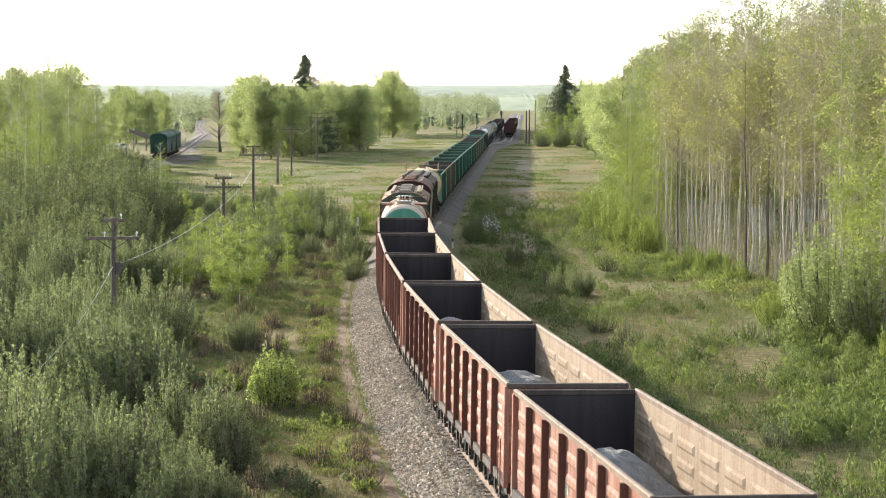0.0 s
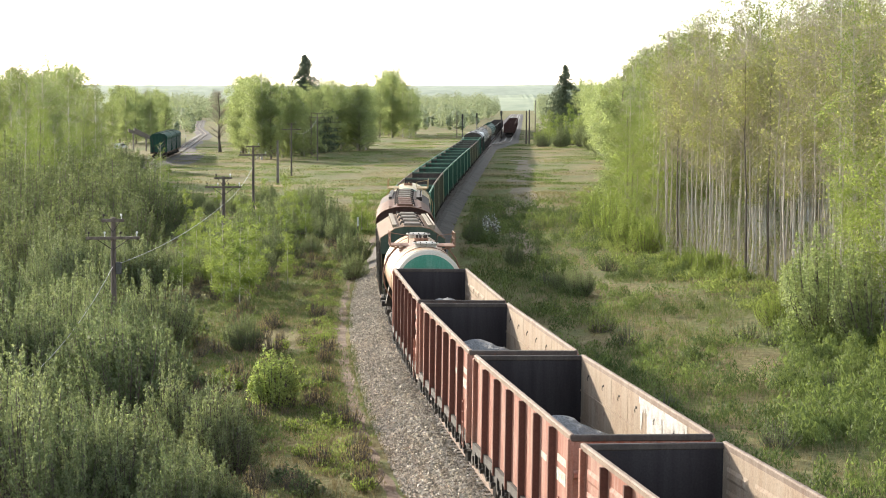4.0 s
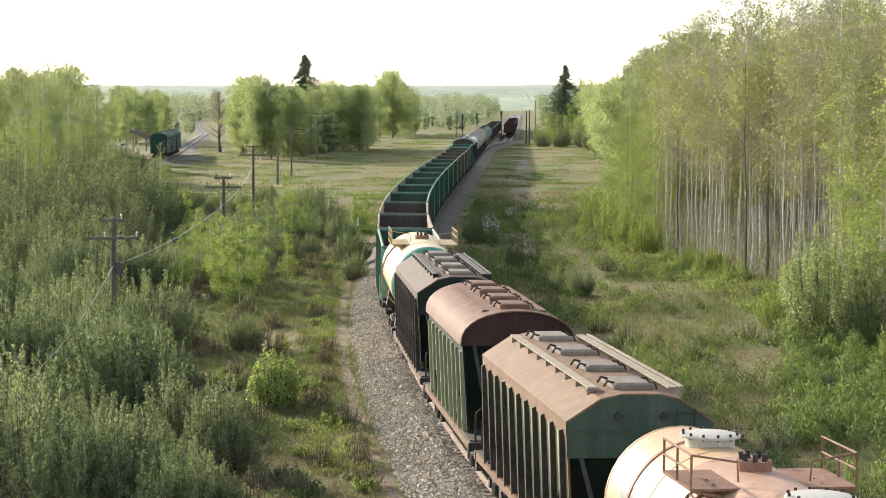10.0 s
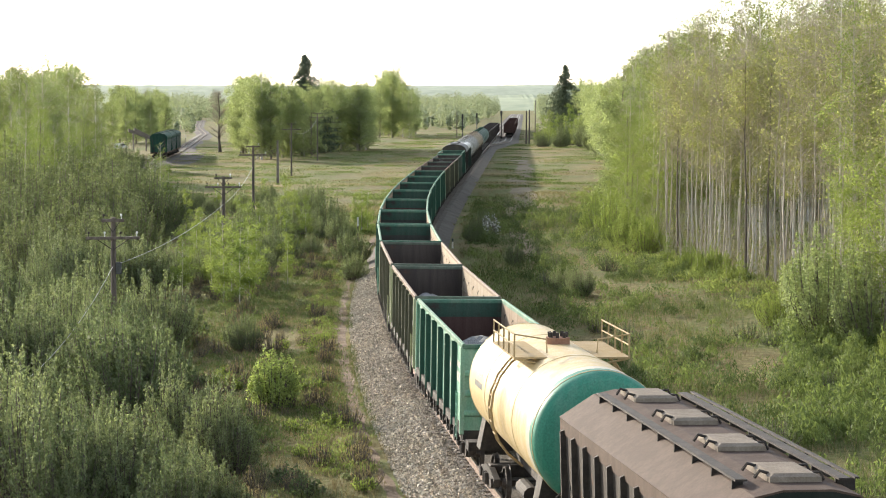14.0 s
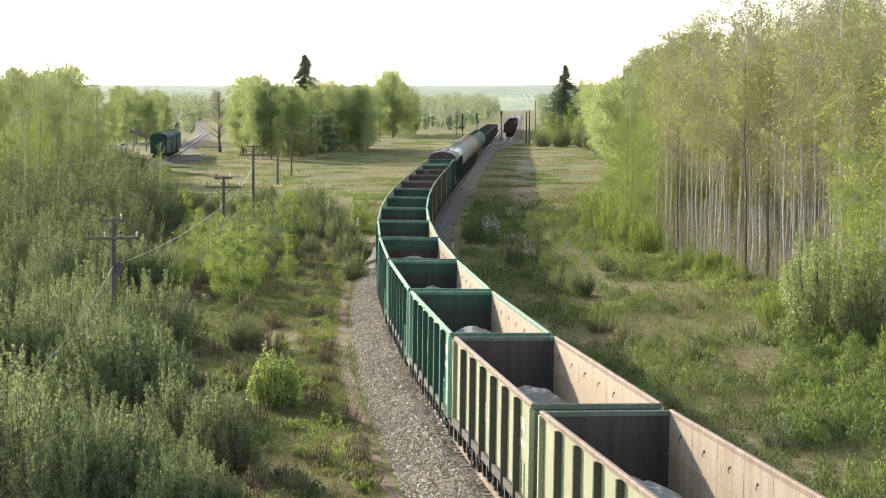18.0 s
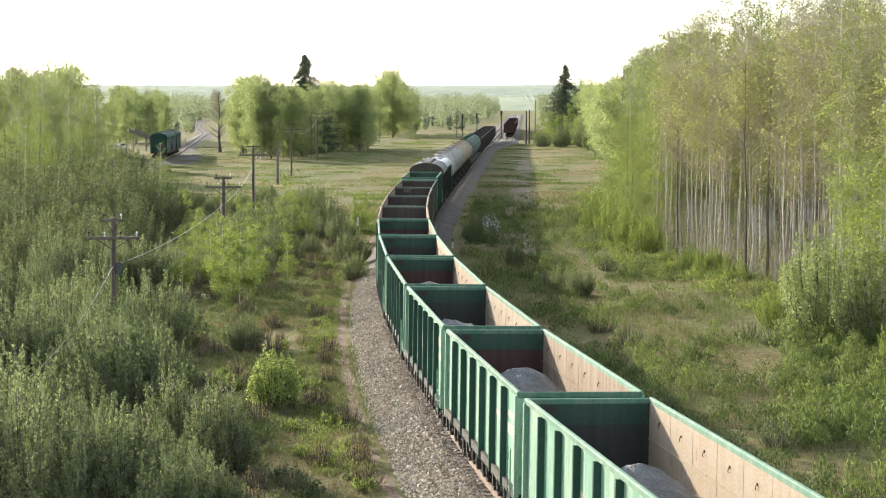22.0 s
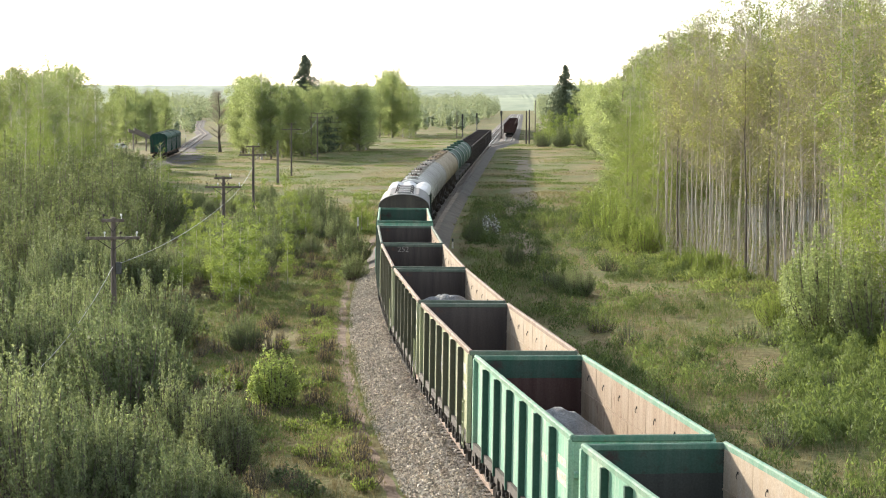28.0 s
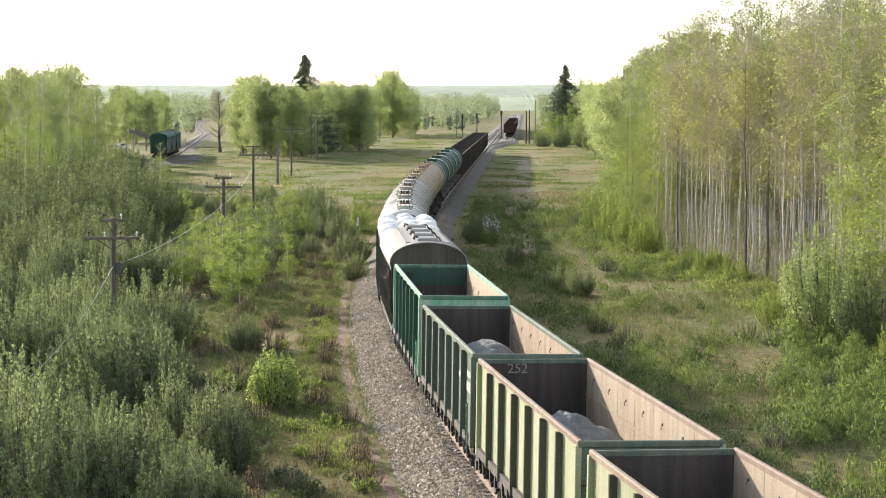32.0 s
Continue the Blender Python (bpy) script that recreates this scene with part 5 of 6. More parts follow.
def right_forest():
    """The wood along the line: bare slim stems in front, green crowns behind and farther off."""
    for _ in range(170):
        y = RNG.uniform(76, 146)
        d = 0.4 + RNG.uniform(0, 1) ** 1.5 * 15
        plant(pick(ASPENS), edge(y) + d, y, RNG.uniform(0.86, 1.08) + 0.012 * d, RNG.uniform(0, 6.28), group="slender trees of the wood")
    for _ in range(84):
        y = RNG.uniform(98, 230)
        plant(pick(NEAR_BIRCHES), edge(y) + RNG.uniform(6, 26), y, RNG.uniform(1.02, 1.2) + (0.12 if y < 160 else 0.0), RNG.uniform(0, 6.28), group="green trees of the wood")
    for _ in range(105):
        y = RNG.uniform(150, 330)
        d = 0.5 + 10 * RNG.uniform()
        k = min(1.0, max(0.0, (y - 165) / 50))
        plant(pick(NEAR_BIRCHES + FRESH[1:]), edge(y) + d, y, 0.55 + 0.22 * k + 0.055 * min(d, 6) + RNG.uniform(0, 0.14), RNG.uniform(0, 6.28), group="green trees of the wood")
    for _ in range(95):
        y = 200 + 420 * RNG.uniform() ** 1.2
        plant(pick(BIRCHES), edge(y) + 1 + 28 * RNG.uniform() ** 1.3, y, RNG.uniform(0.72, 1.12), RNG.uniform(0, 6.28), group="green trees of the wood")
    for x, y, s in [(19.6, 90, 0.95), (21.5, 94, 1.1), (20.6, 101, 1.0), (23.5, 99, 1.15), (19.0, 97, 0.8), (22.4, 88, 1.05), (20.8, 84, 1.0), (16.5, 158, 0.8), (15.4, 171, 0.7), (17.0, 186, 0.8), (15.2, 164, 0.6), (16.0, 178, 0.75), (17.2, 200, 0.7), (18.6, 215, 0.7), (20.0, 232, 0.7), (14.8, 156, 0.5)]:
        plant(pick(FRESH), x, y, s, RNG.uniform(0, 6.28), group="green trees of the wood")
    for _ in range(64):
        y = RNG.uniform(84, 240)
        low = 103 < y < 148
        plant(pick(LOW if low or RNG.uniform() < 0.4 else BRIGHT), edge(y) - RNG.uniform(-1.0, 1.6), y, RNG.uniform(0.25, 0.5) if low else RNG.uniform(0.35, 0.8), RNG.uniform(0, 6.28), group="bushes at the edge of the wood")
    for x, y, s in [(16.9, 127, 0.62), (16.2, 133, 0.5), (14.6, 147, 0.8), (14.0, 152, 0.9), (13.6, 162, 1.0), (13.0, 170, 0.9), (14.0, 157, 0.7), (13.4, 155, 0.8), (14.6, 164, 1.1)]:
        plant(pick(BRIGHT), x, y, s, RNG.uniform(0, 6.28), group="bushes at the edge of the wood")
    for x, y, s in [(17.4, 92, 1.0), (19.0, 89, 0.95), (17.9, 97, 0.85)]:
        plant(EDGE_BUSH, x, y, s, RNG.uniform(0, 6.28), group="bushes at the edge of the wood")
    for x, y, s in [(15.9, 97, 0.6), (18.6, 82, 0.6), (19.4, 78, 0.7)]:
        plant(pick(BRIGHT), x, y, s, RNG.uniform(0, 6.28), group="bushes at the edge of the wood")


def meadow_right():
    for _ in range(50):
        y = 50 + 170 * RNG.uniform() ** 1.3
        x0 = float(line_x(y)) + 5.0
        x = x0 + (edge(y) - x0) * RNG.uniform(0.05, 1.0) ** 0.8
        plant(pick(SHOOTS), x, y, RNG.uniform(0.55, 1.1), RNG.uniform(0, 6.28), group="shrubs in the meadow")
    for x, y, s in [(7.0, 118, 0.5), (7.8, 116, 0.55), (3.3, 170, 0.6), (2.4, 160, 0.5), (4.8, 138, 0.45)]:
        plant(pick(WILLOWS), x, y, s, RNG.uniform(0, 6.28), group="bushes in the meadow")


def herb_field(name, label, material, clumps, place, h0, h1, w0, w1, per, size, seed, thresh=-0.1):
    """Soft upright herbs in clumps that run into each other."""
    rng = np.random.default_rng(seed)
    cs, outs = [], []
    while len(cs) < clumps:
        x, y = place(rng)
        if noise.noise((x * 0.17 + seed, y * 0.12, 2.0)) + 0.4 * noise.noise((x * 0.6, y * 0.4, seed)) < thresh:
            continue
        h, w = rng.uniform(h0, h1), rng.uniform(w0, w1)
        r = w / 2 * np.sqrt(rng.uniform(size=per))
        a = rng.uniform(0, 6.283, per)
        z = h * (1 - 0.55 * (2 * r / w) ** 2) * rng.uniform(0.15, 1.05, per) ** 0.7
        cs.append(np.stack([x + r * np.cos(a), y + r * np.sin(a), ground_z(x, y) + z], axis=1))
        outs.append(np.stack([1.3 * r / w * np.cos(a), 1.3 * r / w * np.sin(a), 0.25 + 0.75 * z / h], axis=1))
    c = np.concatenate(cs)
    ob = new(name, foliage(name, c, np.concatenate(outs), size, rng, material, 1.6, 0.32, 0.6))
    tagged(ob, label, "herbs", kind="stuff")


def herbs():
    def meadow(rng):
        y = 46 + 170 * rng.uniform() ** 1.4
        x0 = float(line_x(y)) + 4.2
        return x0 + (edge(y) - x0) * rng.uniform(), y

    def skirt(rng):
        y = 60 + 190 * rng.uniform() ** 1.3
        return edge(y) - 5.0 * rng.uniform() ** 1.3 + 1.2, y

    def corner(rng):
        y = rng.uniform(64, 100)
        return at(rng.uniform(166, 226), y), y

    def bank(rng):
        y = 44 + 110 * rng.uniform() ** 1.3
        return float(line_x(y)) - 3.7 - 5.5 * rng.uniform() ** 1.3, y

    def bank_top(rng):
        y = 60 + 100 * rng.uniform() ** 1.2
        return float(line_x(y)) - 3.6 - 1.7 * rng.uniform(), y

    def left_low(rng):
        y = 62 + 65 * rng.uniform()
        return at(rng.uniform(-135, -78), y), y

    def far_meadow(rng):
        y = 170 + 520 * rng.uniform() ** 1.5
        x0 = float(line_x(y))
        x = rng.uniform(x0 - 70, edge(y) + 2)
        return (x if abs(x - x0) > 4.5 else x0 - 6), y

    herb_field("meadow_grass", "low yellow-green grass of the far meadow", HERB_MID, 900, far_meadow, 0.08, 0.3, 3.0, 9.0, 150, 0.26, 37, 0.05)
    herb_field("dry_meadow_grass", "low pale straw of the far meadow", GRASS_FAR, 500, far_meadow, 0.06, 0.2, 3.0, 9.0, 130, 0.26, 38, 0.05)
    herb_field("meadow_herbs", "dark green soft herbs of the damp meadow", HERB_DARK, 420, meadow, 0.4, 1.1, 0.6, 1.7, 150, 0.14, 31, 0.0)
    herb_field("meadow_herbs", "soft upright green shoots of the meadow", HERB_MID, 420, meadow, 0.4, 1.2, 0.5, 1.4, 130, 0.14, 39, 0.02)
    herb_field("edge_herbs", "light green herbs along the edge of the wood", HERB_LIGHT, 430, skirt, 0.35, 0.95, 0.8, 2.0, 120, 0.15, 32, -0.25)
    herb_field("edge_herbs", "tall light green shoots before the wood", HERB_MID, 150, corner, 0.5, 1.4, 0.7, 1.7, 230, 0.15, 33, -0.5)
    herb_field("bank_herbs", "low green weeds on the bank beside the path", HERB_DARK, 260, bank, 0.12, 0.4, 0.5, 1.5, 80, 0.10, 34, -0.1)
    herb_field("bank_herbs", "bright green weeds beside the path", HERB_LIGHT, 150, bank_top, 0.12, 0.4, 0.5, 1.4, 80, 0.10, 35, 0.0)
    herb_field("thicket_herbs", "green shoots between the willow bushes", HERB_DARK, 110, left_low, 0.2, 0.8, 0.8, 2.0, 100, 0.12, 36, -0.05)


def verge():
    for _ in range(230):
        y = 46 + 110 * RNG.uniform() ** 1.6
        x = float(line_x(y)) - 3.7 - 9 * RNG.uniform() ** 1.2
        plant(WEEDS[0] if RNG.uniform() < 0.5 else pick(WEEDS), x, y, RNG.uniform(0.4, 1.2), RNG.uniform(0, 6.28), group="weeds on the verge")


def at(bearing, y):
    return bearing * y / 1000.0


def left_side():
    big = "thicket beside the poles"
    for b, y, s in [(-206, 150, 0.95), (-190, 160, 1.0), (-172, 155, 1.0), (-160, 172, 1.1), (-146, 165, 0.95), (-215, 128, 0.85), (-200, 120, 0.7), (-182, 132, 0.8), (-168, 128, 0.65), (-155, 140, 0.75), (-178, 178, 1.1), (-212, 180, 1.15)]:
        plant(pick(BIG_WILLOWS), at(b, y), y, s, RNG.uniform(0, 6.28), 0.2, group=big)
    for _ in range(34):
        y = RNG.uniform(62, 122)
        b = RNG.uniform(-236, -130 if y > 80 else -168)
        plant(pick(WILLOWS), at(b, y), y, RNG.uniform(0.6, 1.15), RNG.uniform(0, 6.28), group="willow bushes below the bridge")
    for b, y, s in [(-156, 71, 1.22), (-143, 73, 0.95), (-168, 74, 1.1), (-160, 54, 0.85), (-147, 56, 0.75), (-172, 55, 0.9), (-188, 53, 0.8), (-206, 56, 1.1), (-222, 60, 1.2), (-128, 55, 0.55), (-122, 52.5, 0.6), (-113, 52, 0.5), (-105, 51.5, 0.38), (-131, 51, 0.7), (-99, 91, 0.5), (-97, 90, 0.42), (-190, 88, 1.1), (-175, 92, 1.0)]:
        plant(pick(WILLOWS), at(b, y), y, s, RNG.uniform(0, 6.28), group="willow bushes below the bridge")
    for b, y, s in [(-110, 61, 1.0), (-117, 62, 0.8), (-104, 60, 0.75), (-134, 64, 1.0)]:
        plant(UPRIGHT, at(b, y), y, s, RNG.uniform(0, 6.28), group="willow bushes below the bridge")
    for b, y, s in [(-83, 73.2, 1.0), (-80, 74, 0.7)]:
        plant(pick(GREENS), at(b, y), y, s, RNG.uniform(0, 6.28), group="bright bushes beside the path")
    for b, y, s in [(-108, 112, 1.0), (-100, 110, 0.95), (-95, 113, 1.0), (-104, 118, 0.9), (-92, 122, 0.85), (-114, 120, 0.8), (-128, 116, 0.8), (-121, 125, 0.8)]:
        plant(pick(LOW), at(b, y), y, s, RNG.uniform(0, 6.28), group="young birches by the poles")
    for _ in range(70):
        y = RNG.uniform(122, 215)
        b = RNG.uniform(-140, -38)
        if b > -38 - (y - 122) * 0.28:
            continue
        plant(pick(WILLOWS + LOW[:1]), at(b, y), y, RNG.uniform(0.45, 0.95), RNG.uniform(0, 6.28), group="bushes in the left meadow")
    for b, y, s in [(-40, 172, 0.8), (-37, 176, 0.7), (-43, 180, 0.6), (-95, 155, 0.8), (-90, 160, 0.7), (-100, 162, 0.8), (-86, 150, 0.6), (-80, 165, 0.7), (-72, 180, 0.6), (-77, 200, 0.8)]:
        plant(pick(LOW), at(b, y), y, s, RNG.uniform(0, 6.28), group="bushes in the left meadow")
    for b, y, s in [(-190, 205, 0.72), (-183, 215, 0.66), (-176, 222, 0.6), (-168, 228, 0.62), (-197, 198, 0.8), (-205, 210, 0.9), (-161, 214, 0.55), (-211, 220, 0.95), (-139, 200, 0.42), (-143, 190, 0.38)]:
        plant(pick(FRESH), at(b, y), y, s, RNG.uniform(0, 6.28), group="green trees of the far wood")
    for b, y, s in [(-162, 505, 1.0), (-158, 512, 1.05), (-153, 520, 1.05), (-150, 500, 0.95), (-155, 490, 1.0), (-145, 530, 0.95), (-140, 540, 0.98), (-136, 550, 0.9), (-143, 515, 0.9)]:
        plant(pick(BIRCHES), at(b, y), y, s, RNG.uniform(0, 6.28), group="far wood")
    for _ in range(90):
        y = RNG.uniform(235, 430)
        b = RNG.uniform(-240, -170)
        plant(pick(NEAR_BIRCHES + ASPENS[:1] if y < 290 else BIRCHES), at(b, y), y, RNG.uniform(0.8, 1.12) * (1.0 if b < -178 else 0.92), RNG.uniform(0, 6.28), group="far wood")
    for _ in range(46):
        y = RNG.uniform(205, 300)
        b = RNG.uniform(-232, -166)
        plant(pick(FRESH + NEAR_BIRCHES[:1]), at(b, y), y, RNG.uniform(0.55, 0.82), RNG.uniform(0, 6.28), group="green trees of the far wood")
    for _ in range(30):
        y = RNG.uniform(190, 330)
        b = RNG.uniform(-228, -150)
        plant(pick(BIG_WILLOWS), at(b, y), y, RNG.uniform(0.6, 0.95), RNG.uniform(0, 6.28), 0.2, group="thicket before the far wood")
    for b, y, s in [(-157, 520, 0.95), (-154, 530, 0.95), (-160, 515, 0.95), (-141, 560, 0.9), (-137, 570, 0.9), (-147, 540, 0.7)]:
        plant(pick(BIRCHES), at(b, y), y, s, RNG.uniform(0, 6.28), group="far wood")
    for _ in range(26):
        y = RNG.uniform(380, 440)
        b = RNG.uniform(-99, -64)
        plant(pick(BIRCHES), at(b, y), y, RNG.uniform(0.95, 1.08) * (1.0 if b < -77 else 0.84), RNG.uniform(0, 6.28), group="wood in the middle of the meadow")
    for _ in range(20):
        y = RNG.uniform(430, 480)
        b = RNG.uniform(-62, -37)
        plant(pick(BIRCHES), at(b, y), y, RNG.uniform(0.88, 1.05) * (1 if b < -44 else 0.9), RNG.uniform(0, 6.28), group="wood in the middle of the meadow")
    for _ in range(16):
        y = RNG.uniform(600, 680)
        b = RNG.uniform(-31.5, -13.5)
        plant(pick(BIRCHES), at(b, y), y, (1.22 if b < -18 else 0.85) * RNG.uniform(0.9, 1.08), RNG.uniform(0, 6.28), group="wood in the middle of the meadow")
    for b, y, s in [(-67.5, 425, 1.0), (-57, 480, 0.72), (59.7, 560, 1.0), (64, 590, 0.7)]:
        plant(SPRUCE, at(b, y), y, s, RNG.uniform(0, 6.28))
    plant(BARE, at(-109, 430), 430, 0.97, 1.0)
    for b, y, s in [(52, 530, 1.9), (56, 520, 1.7), (62, 525, 2.2), (60, 505, 1.5), (68, 520, 1.6), (72, 500, 1.8), (49, 535, 1.4)]:
        plant(pick(LOW), at(b, y), y, s, RNG.uniform(0, 6.28), group="young trees before the spruce")
    for b, y, s in [(49, 480, 0.8), (52, 490, 0.7), (63, 500, 1.3), (58, 470, 0.8), (66, 480, 1.1), (70, 470, 1.2), (46, 520, 0.7), (74, 450, 1.1), (78, 420, 0.9)]:
        plant(pick(WILLOWS + LOW), at(b, y), y, s * 1.6, RNG.uniform(0, 6.28), group="bushes by the far line")


def grass():
    """Blades in tufts over the verges and the meadow, thick where the soil is moist."""
    rng = np.random.default_rng(5)

    def field(name, label, material, count, y0, y1, lo, hi, h0, h1, w, thresh, seed):
        ys = y0 + (y1 - y0) * rng.uniform(size=count * 3) ** 1.5
        keep = []
        for y in ys:
            s = rng.uniform(lo(y), hi(y))
            if 7.0 < s < 10.5 and 140 < y < 420 and rng.uniform() < 0.75:
                continue
            if -3.6 < s < -3.0 and rng.uniform() < 0.85:
                continue
            x = float(line_x(y)) + s
            v = noise.noise((x * 0.16 + seed, y * 0.09, 1.0)) + 0.5 * noise.noise((x * 0.7, y * 0.5, seed))
            if v > thresh + 0.25 * rng.uniform():
                keep.append((x, y, ground_z(x, y)))
            if len(keep) >= count:
                break
        tuft = np.array(keep)
        n = 7
        c = np.repeat(tuft, n, axis=0)
        m = len(c)
        c[:, :2] += rng.normal(size=(m, 2)) * 0.10
        h = rng.uniform(h0, h1, (m, 1)) * np.repeat(rng.uniform(0.6, 1.2, (len(tuft), 1)), n, axis=0)
        lean = rng.normal(size=(m, 2)) * 0.28
        tip = c + np.concatenate([lean * h, h], axis=1)
        mid = c + np.concatenate([lean * h * 0.3, h * 0.55], axis=1)
        a = rng.uniform(0, 2 * math.pi, m)
        s = np.stack([np.cos(a), np.sin(a), np.zeros(m)], axis=1) * w
        q = np.stack([c - s, mid - s * 0.8, tip, mid + s * 0.8], axis=1)
        face = unit(np.cross(q[:, 1] - q[:, 3], q[:, 2] - q[:, 0]))
        q[face[:, 2] < 0] = q[face[:, 2] < 0][:, ::-1]
        ob = new(name, quads(name, q, material, 4, unit(face * np.where(face[:, 2:] < 0, -0.5, 0.5) + np.array([0, 0, 0.7]))))
        tagged(ob, label, "grass", kind="stuff")
    right = (lambda y: 3.6, lambda y: edge(y) - float(line_x(y)) + 2)
    left = (lambda y: -14.0, lambda y: -2.75)
    field("green_grass", "fresh green grass in the meadow beside the line", GRASS_GREEN, 13000, 44, 230, *right, 0.15, 0.55, 0.012, -0.2, 2.0)
    field("dry_grass", "dry straw-coloured grass in the meadow", GRASS_DRY, 7000, 44, 260, *right, 0.1, 0.35, 0.011, -0.25, 9.0)
    field("green_grass", "fresh green grass on the path's verge", GRASS_GREEN, 24000, 42, 200, *left, 0.06, 0.24, 0.011, -0.2, 4.0)
    field("dry_grass", "dry straw-coloured grass on the verge", GRASS_DRY, 22000, 42, 220, *left, 0.05, 0.2, 0.010, -0.35, 14.0)


def undergrowth():
    """Saplings and twigs that fill the wood between the stems."""
    rng = np.random.default_rng(6)
    n = 8000
    y = rng.uniform(76, 215, n)
    x = np.interp(y, EDGE_Y, EDGE_X) + 0.5 + rng.uniform(0, 1, n) ** 1.3 * 15
    a = np.stack([x, y, np.full(n, GZ - 0.2)], axis=1)
    h = rng.uniform(0.8, 4.5, (n, 1)) * rng.uniform(0.4, 1, (n, 1))
    d = rng.normal(size=(n, 3)) * 0.22 + np.array([0, 0, 1])
    s = rng.normal(size=(n, 3)) * np.array([1, 1, 0]) * 0.007
    ob = new("undergrowth", quads("undergrowth", np.stack([a - s, a + s, a + d * h + s * 0.3, a + d * h - s * 0.3], axis=1), PALE_BARK))
    tagged(ob, "brown leafless saplings crowding the wood's floor", "undergrowth", kind="stuff")
    k = rng.integers(0, n, 30000)
    c = a[k] + d[k] * h[k] * rng.uniform(0.25, 1.05, (30000, 1)) + rng.normal(size=(30000, 3)) * 0.2
    ob = new("sapling_leaves", quads("sapling_leaves", cards(c, 0.13, rng), LEAF_BIRCH))
    tagged(ob, "young leaves on the wood's undergrowth", "undergrowth", kind="stuff")


def ballast_stones():
    """Loose stones on the shoulder of the bed."""
    rng = np.random.default_rng(3)
    n = 42000
    a = 46 + 85 * rng.uniform(size=n) ** 1.35
    s = rng.uniform(-2.9, -0.85, n)
    z = np.interp(s, [-2.8, -2.1, -1.75, -1.45, -1.36, -0.9], [-0.72, -0.42, -0.25, -0.175, -0.165, -0.225])
    c = np.array([(*on_line(p, q)[:2], h) for p, q, h in zip(a, s, z)])
    r = rng.uniform(0.035, 0.085, (n, 1))
    ax = rng.normal(size=(n, 3, 3))
    ax /= np.linalg.norm(ax, axis=2)[:, :, None]
    u, v, w = (ax[:, k] * r * rng.uniform(0.7, 1.3, (n, 1)) for k in range(3))
    tri = [(u, v, w), (v, -u, w), (-u, -v, w), (-v, u, w)]
    corners = np.concatenate([np.stack([c + p, c + q, c + k], axis=1) for p, q, k in tri])
    ob = new("ballast_stones", quads("ballast_stones", corners, STONE, 3))
    tagged(ob, "loose grey ballast stones on the track shoulder", "gravel", kind="stuff")


right_forest()
meadow_right()
verge()
left_side()
herbs()
grass()
undergrowth()
ballast_stones()
tagged(plant(BLOSSOM_BUSH, 3.9, 166, 1.0, 0.5), "small bush with pale blossom beside the rails")
remove([BLOSSOM_BUSH] + NEAR_BIRCHES + BRIGHT + WEEDS + ASPENS + BIRCHES + FRESH + LOW + WILLOWS + BIG_WILLOWS + SHOOTS + GREENS + [SPRUCE, BARE, UPRIGHT, EDGE_BUSH])


# ---- poles, signals, posts, and what stands beside the line ----
def telegraph_pole(x, y, height, arms, label, box=False, thick=0.13):
    """arms: (distance below the top, width). Each arm carries insulators on pins."""
    z0 = ground_z(x, y)
    ob = thing("telegraph_pole", label, "utility pole", "telegraph poles", m=pose(x, y, z0, 0, 0, 6))
    H = height - z0
    part("post", Geo().tube([(0, 0, -0.3), (0, 0, H * 0.5), (0.02, 0, H)], [thick, thick * 0.9, thick * 0.75], 8), WOOD, ob, smooth=True)
    for drop, width in arms:
        a = part("crossarm", Geo().box(-width / 2, width / 2, -0.18, -0.08, H - drop - 0.06, H - drop + 0.06, 0.012), WOOD, ob)
        n = max(2, int(width / 0.55) // 2 * 2)
        for k in range(n):
            px = -width / 2 + 0.12 + k * (width - 0.24) / (n - 1)
            part("insulator", Geo().tube([(px, -0.13, H - drop + 0.06), (px, -0.13, H - drop + 0.16), (px, -0.13, H - drop + 0.2), (px, -0.13, H - drop + 0.27)], [0.015, 0.015, 0.05, 0.035], 7), PORCELAIN if k % 2 else UNDER, a)
        g = Geo()
        for s in (-1, 1):
            g.tube([(s * width * 0.3, -0.09, H - drop - 0.04), (0, -0.09, H - drop - 0.5)], 0.018, 5)
        part("brace", g, UNDER, ob)
    if box:
        part("cable_box", Geo().box(0.1, 0.34, -0.1, 0.12, H - 2.35, H - 1.85, 0.02), BLACKPAINT, ob, "dark cable box")
    return ob


def cable(a, b, sag, r, label):
    pts = []
    for i in range(25):
        f = i / 24
        pts.append((a[0] + (b[0] - a[0]) * f, a[1] + (b[1] - a[1]) * f, a[2] + (b[2] - a[2]) * f - 4 * sag * f * (1 - f)))
    tagged(new("cable", Geo().tube(pts, r, 5).mesh("cable", WIRE)), label, "cable")


TWO = [(0.12, 0.95), (0.85, 2.2)]
telegraph_pole(-13.6, 84, 5.55, TWO, "dark wooden telegraph pole with two crossarms", True)
telegraph_pole(-13.45, 125, 5.7, [(0.1, 1.1), (0.65, 2.2)], "grey wooden telegraph pole with two crossarms")
telegraph_pole(-13.7, 43, 5.5, TWO, "dark wooden telegraph pole beneath the bridge")
telegraph_pole(-15.8, 170, 6.6, [(0.1, 1.2), (0.8, 2.3)], "grey wooden telegraph pole with two crossarms")
telegraph_pole(-22.1, 298, 7.0, [(0.15, 1.4), (0.95, 2.8)], "dark wooden telegraph pole in the meadow")
telegraph_pole(-23.1, 376, 8.0, [(0.15, 1.5), (0.9, 3.0)], "tall wooden telegraph pole in the meadow")
telegraph_pole(-22.9, 433, 6.5, [(0.15, 1.4), (0.9, 2.6)], "wooden telegraph pole far out in the meadow")
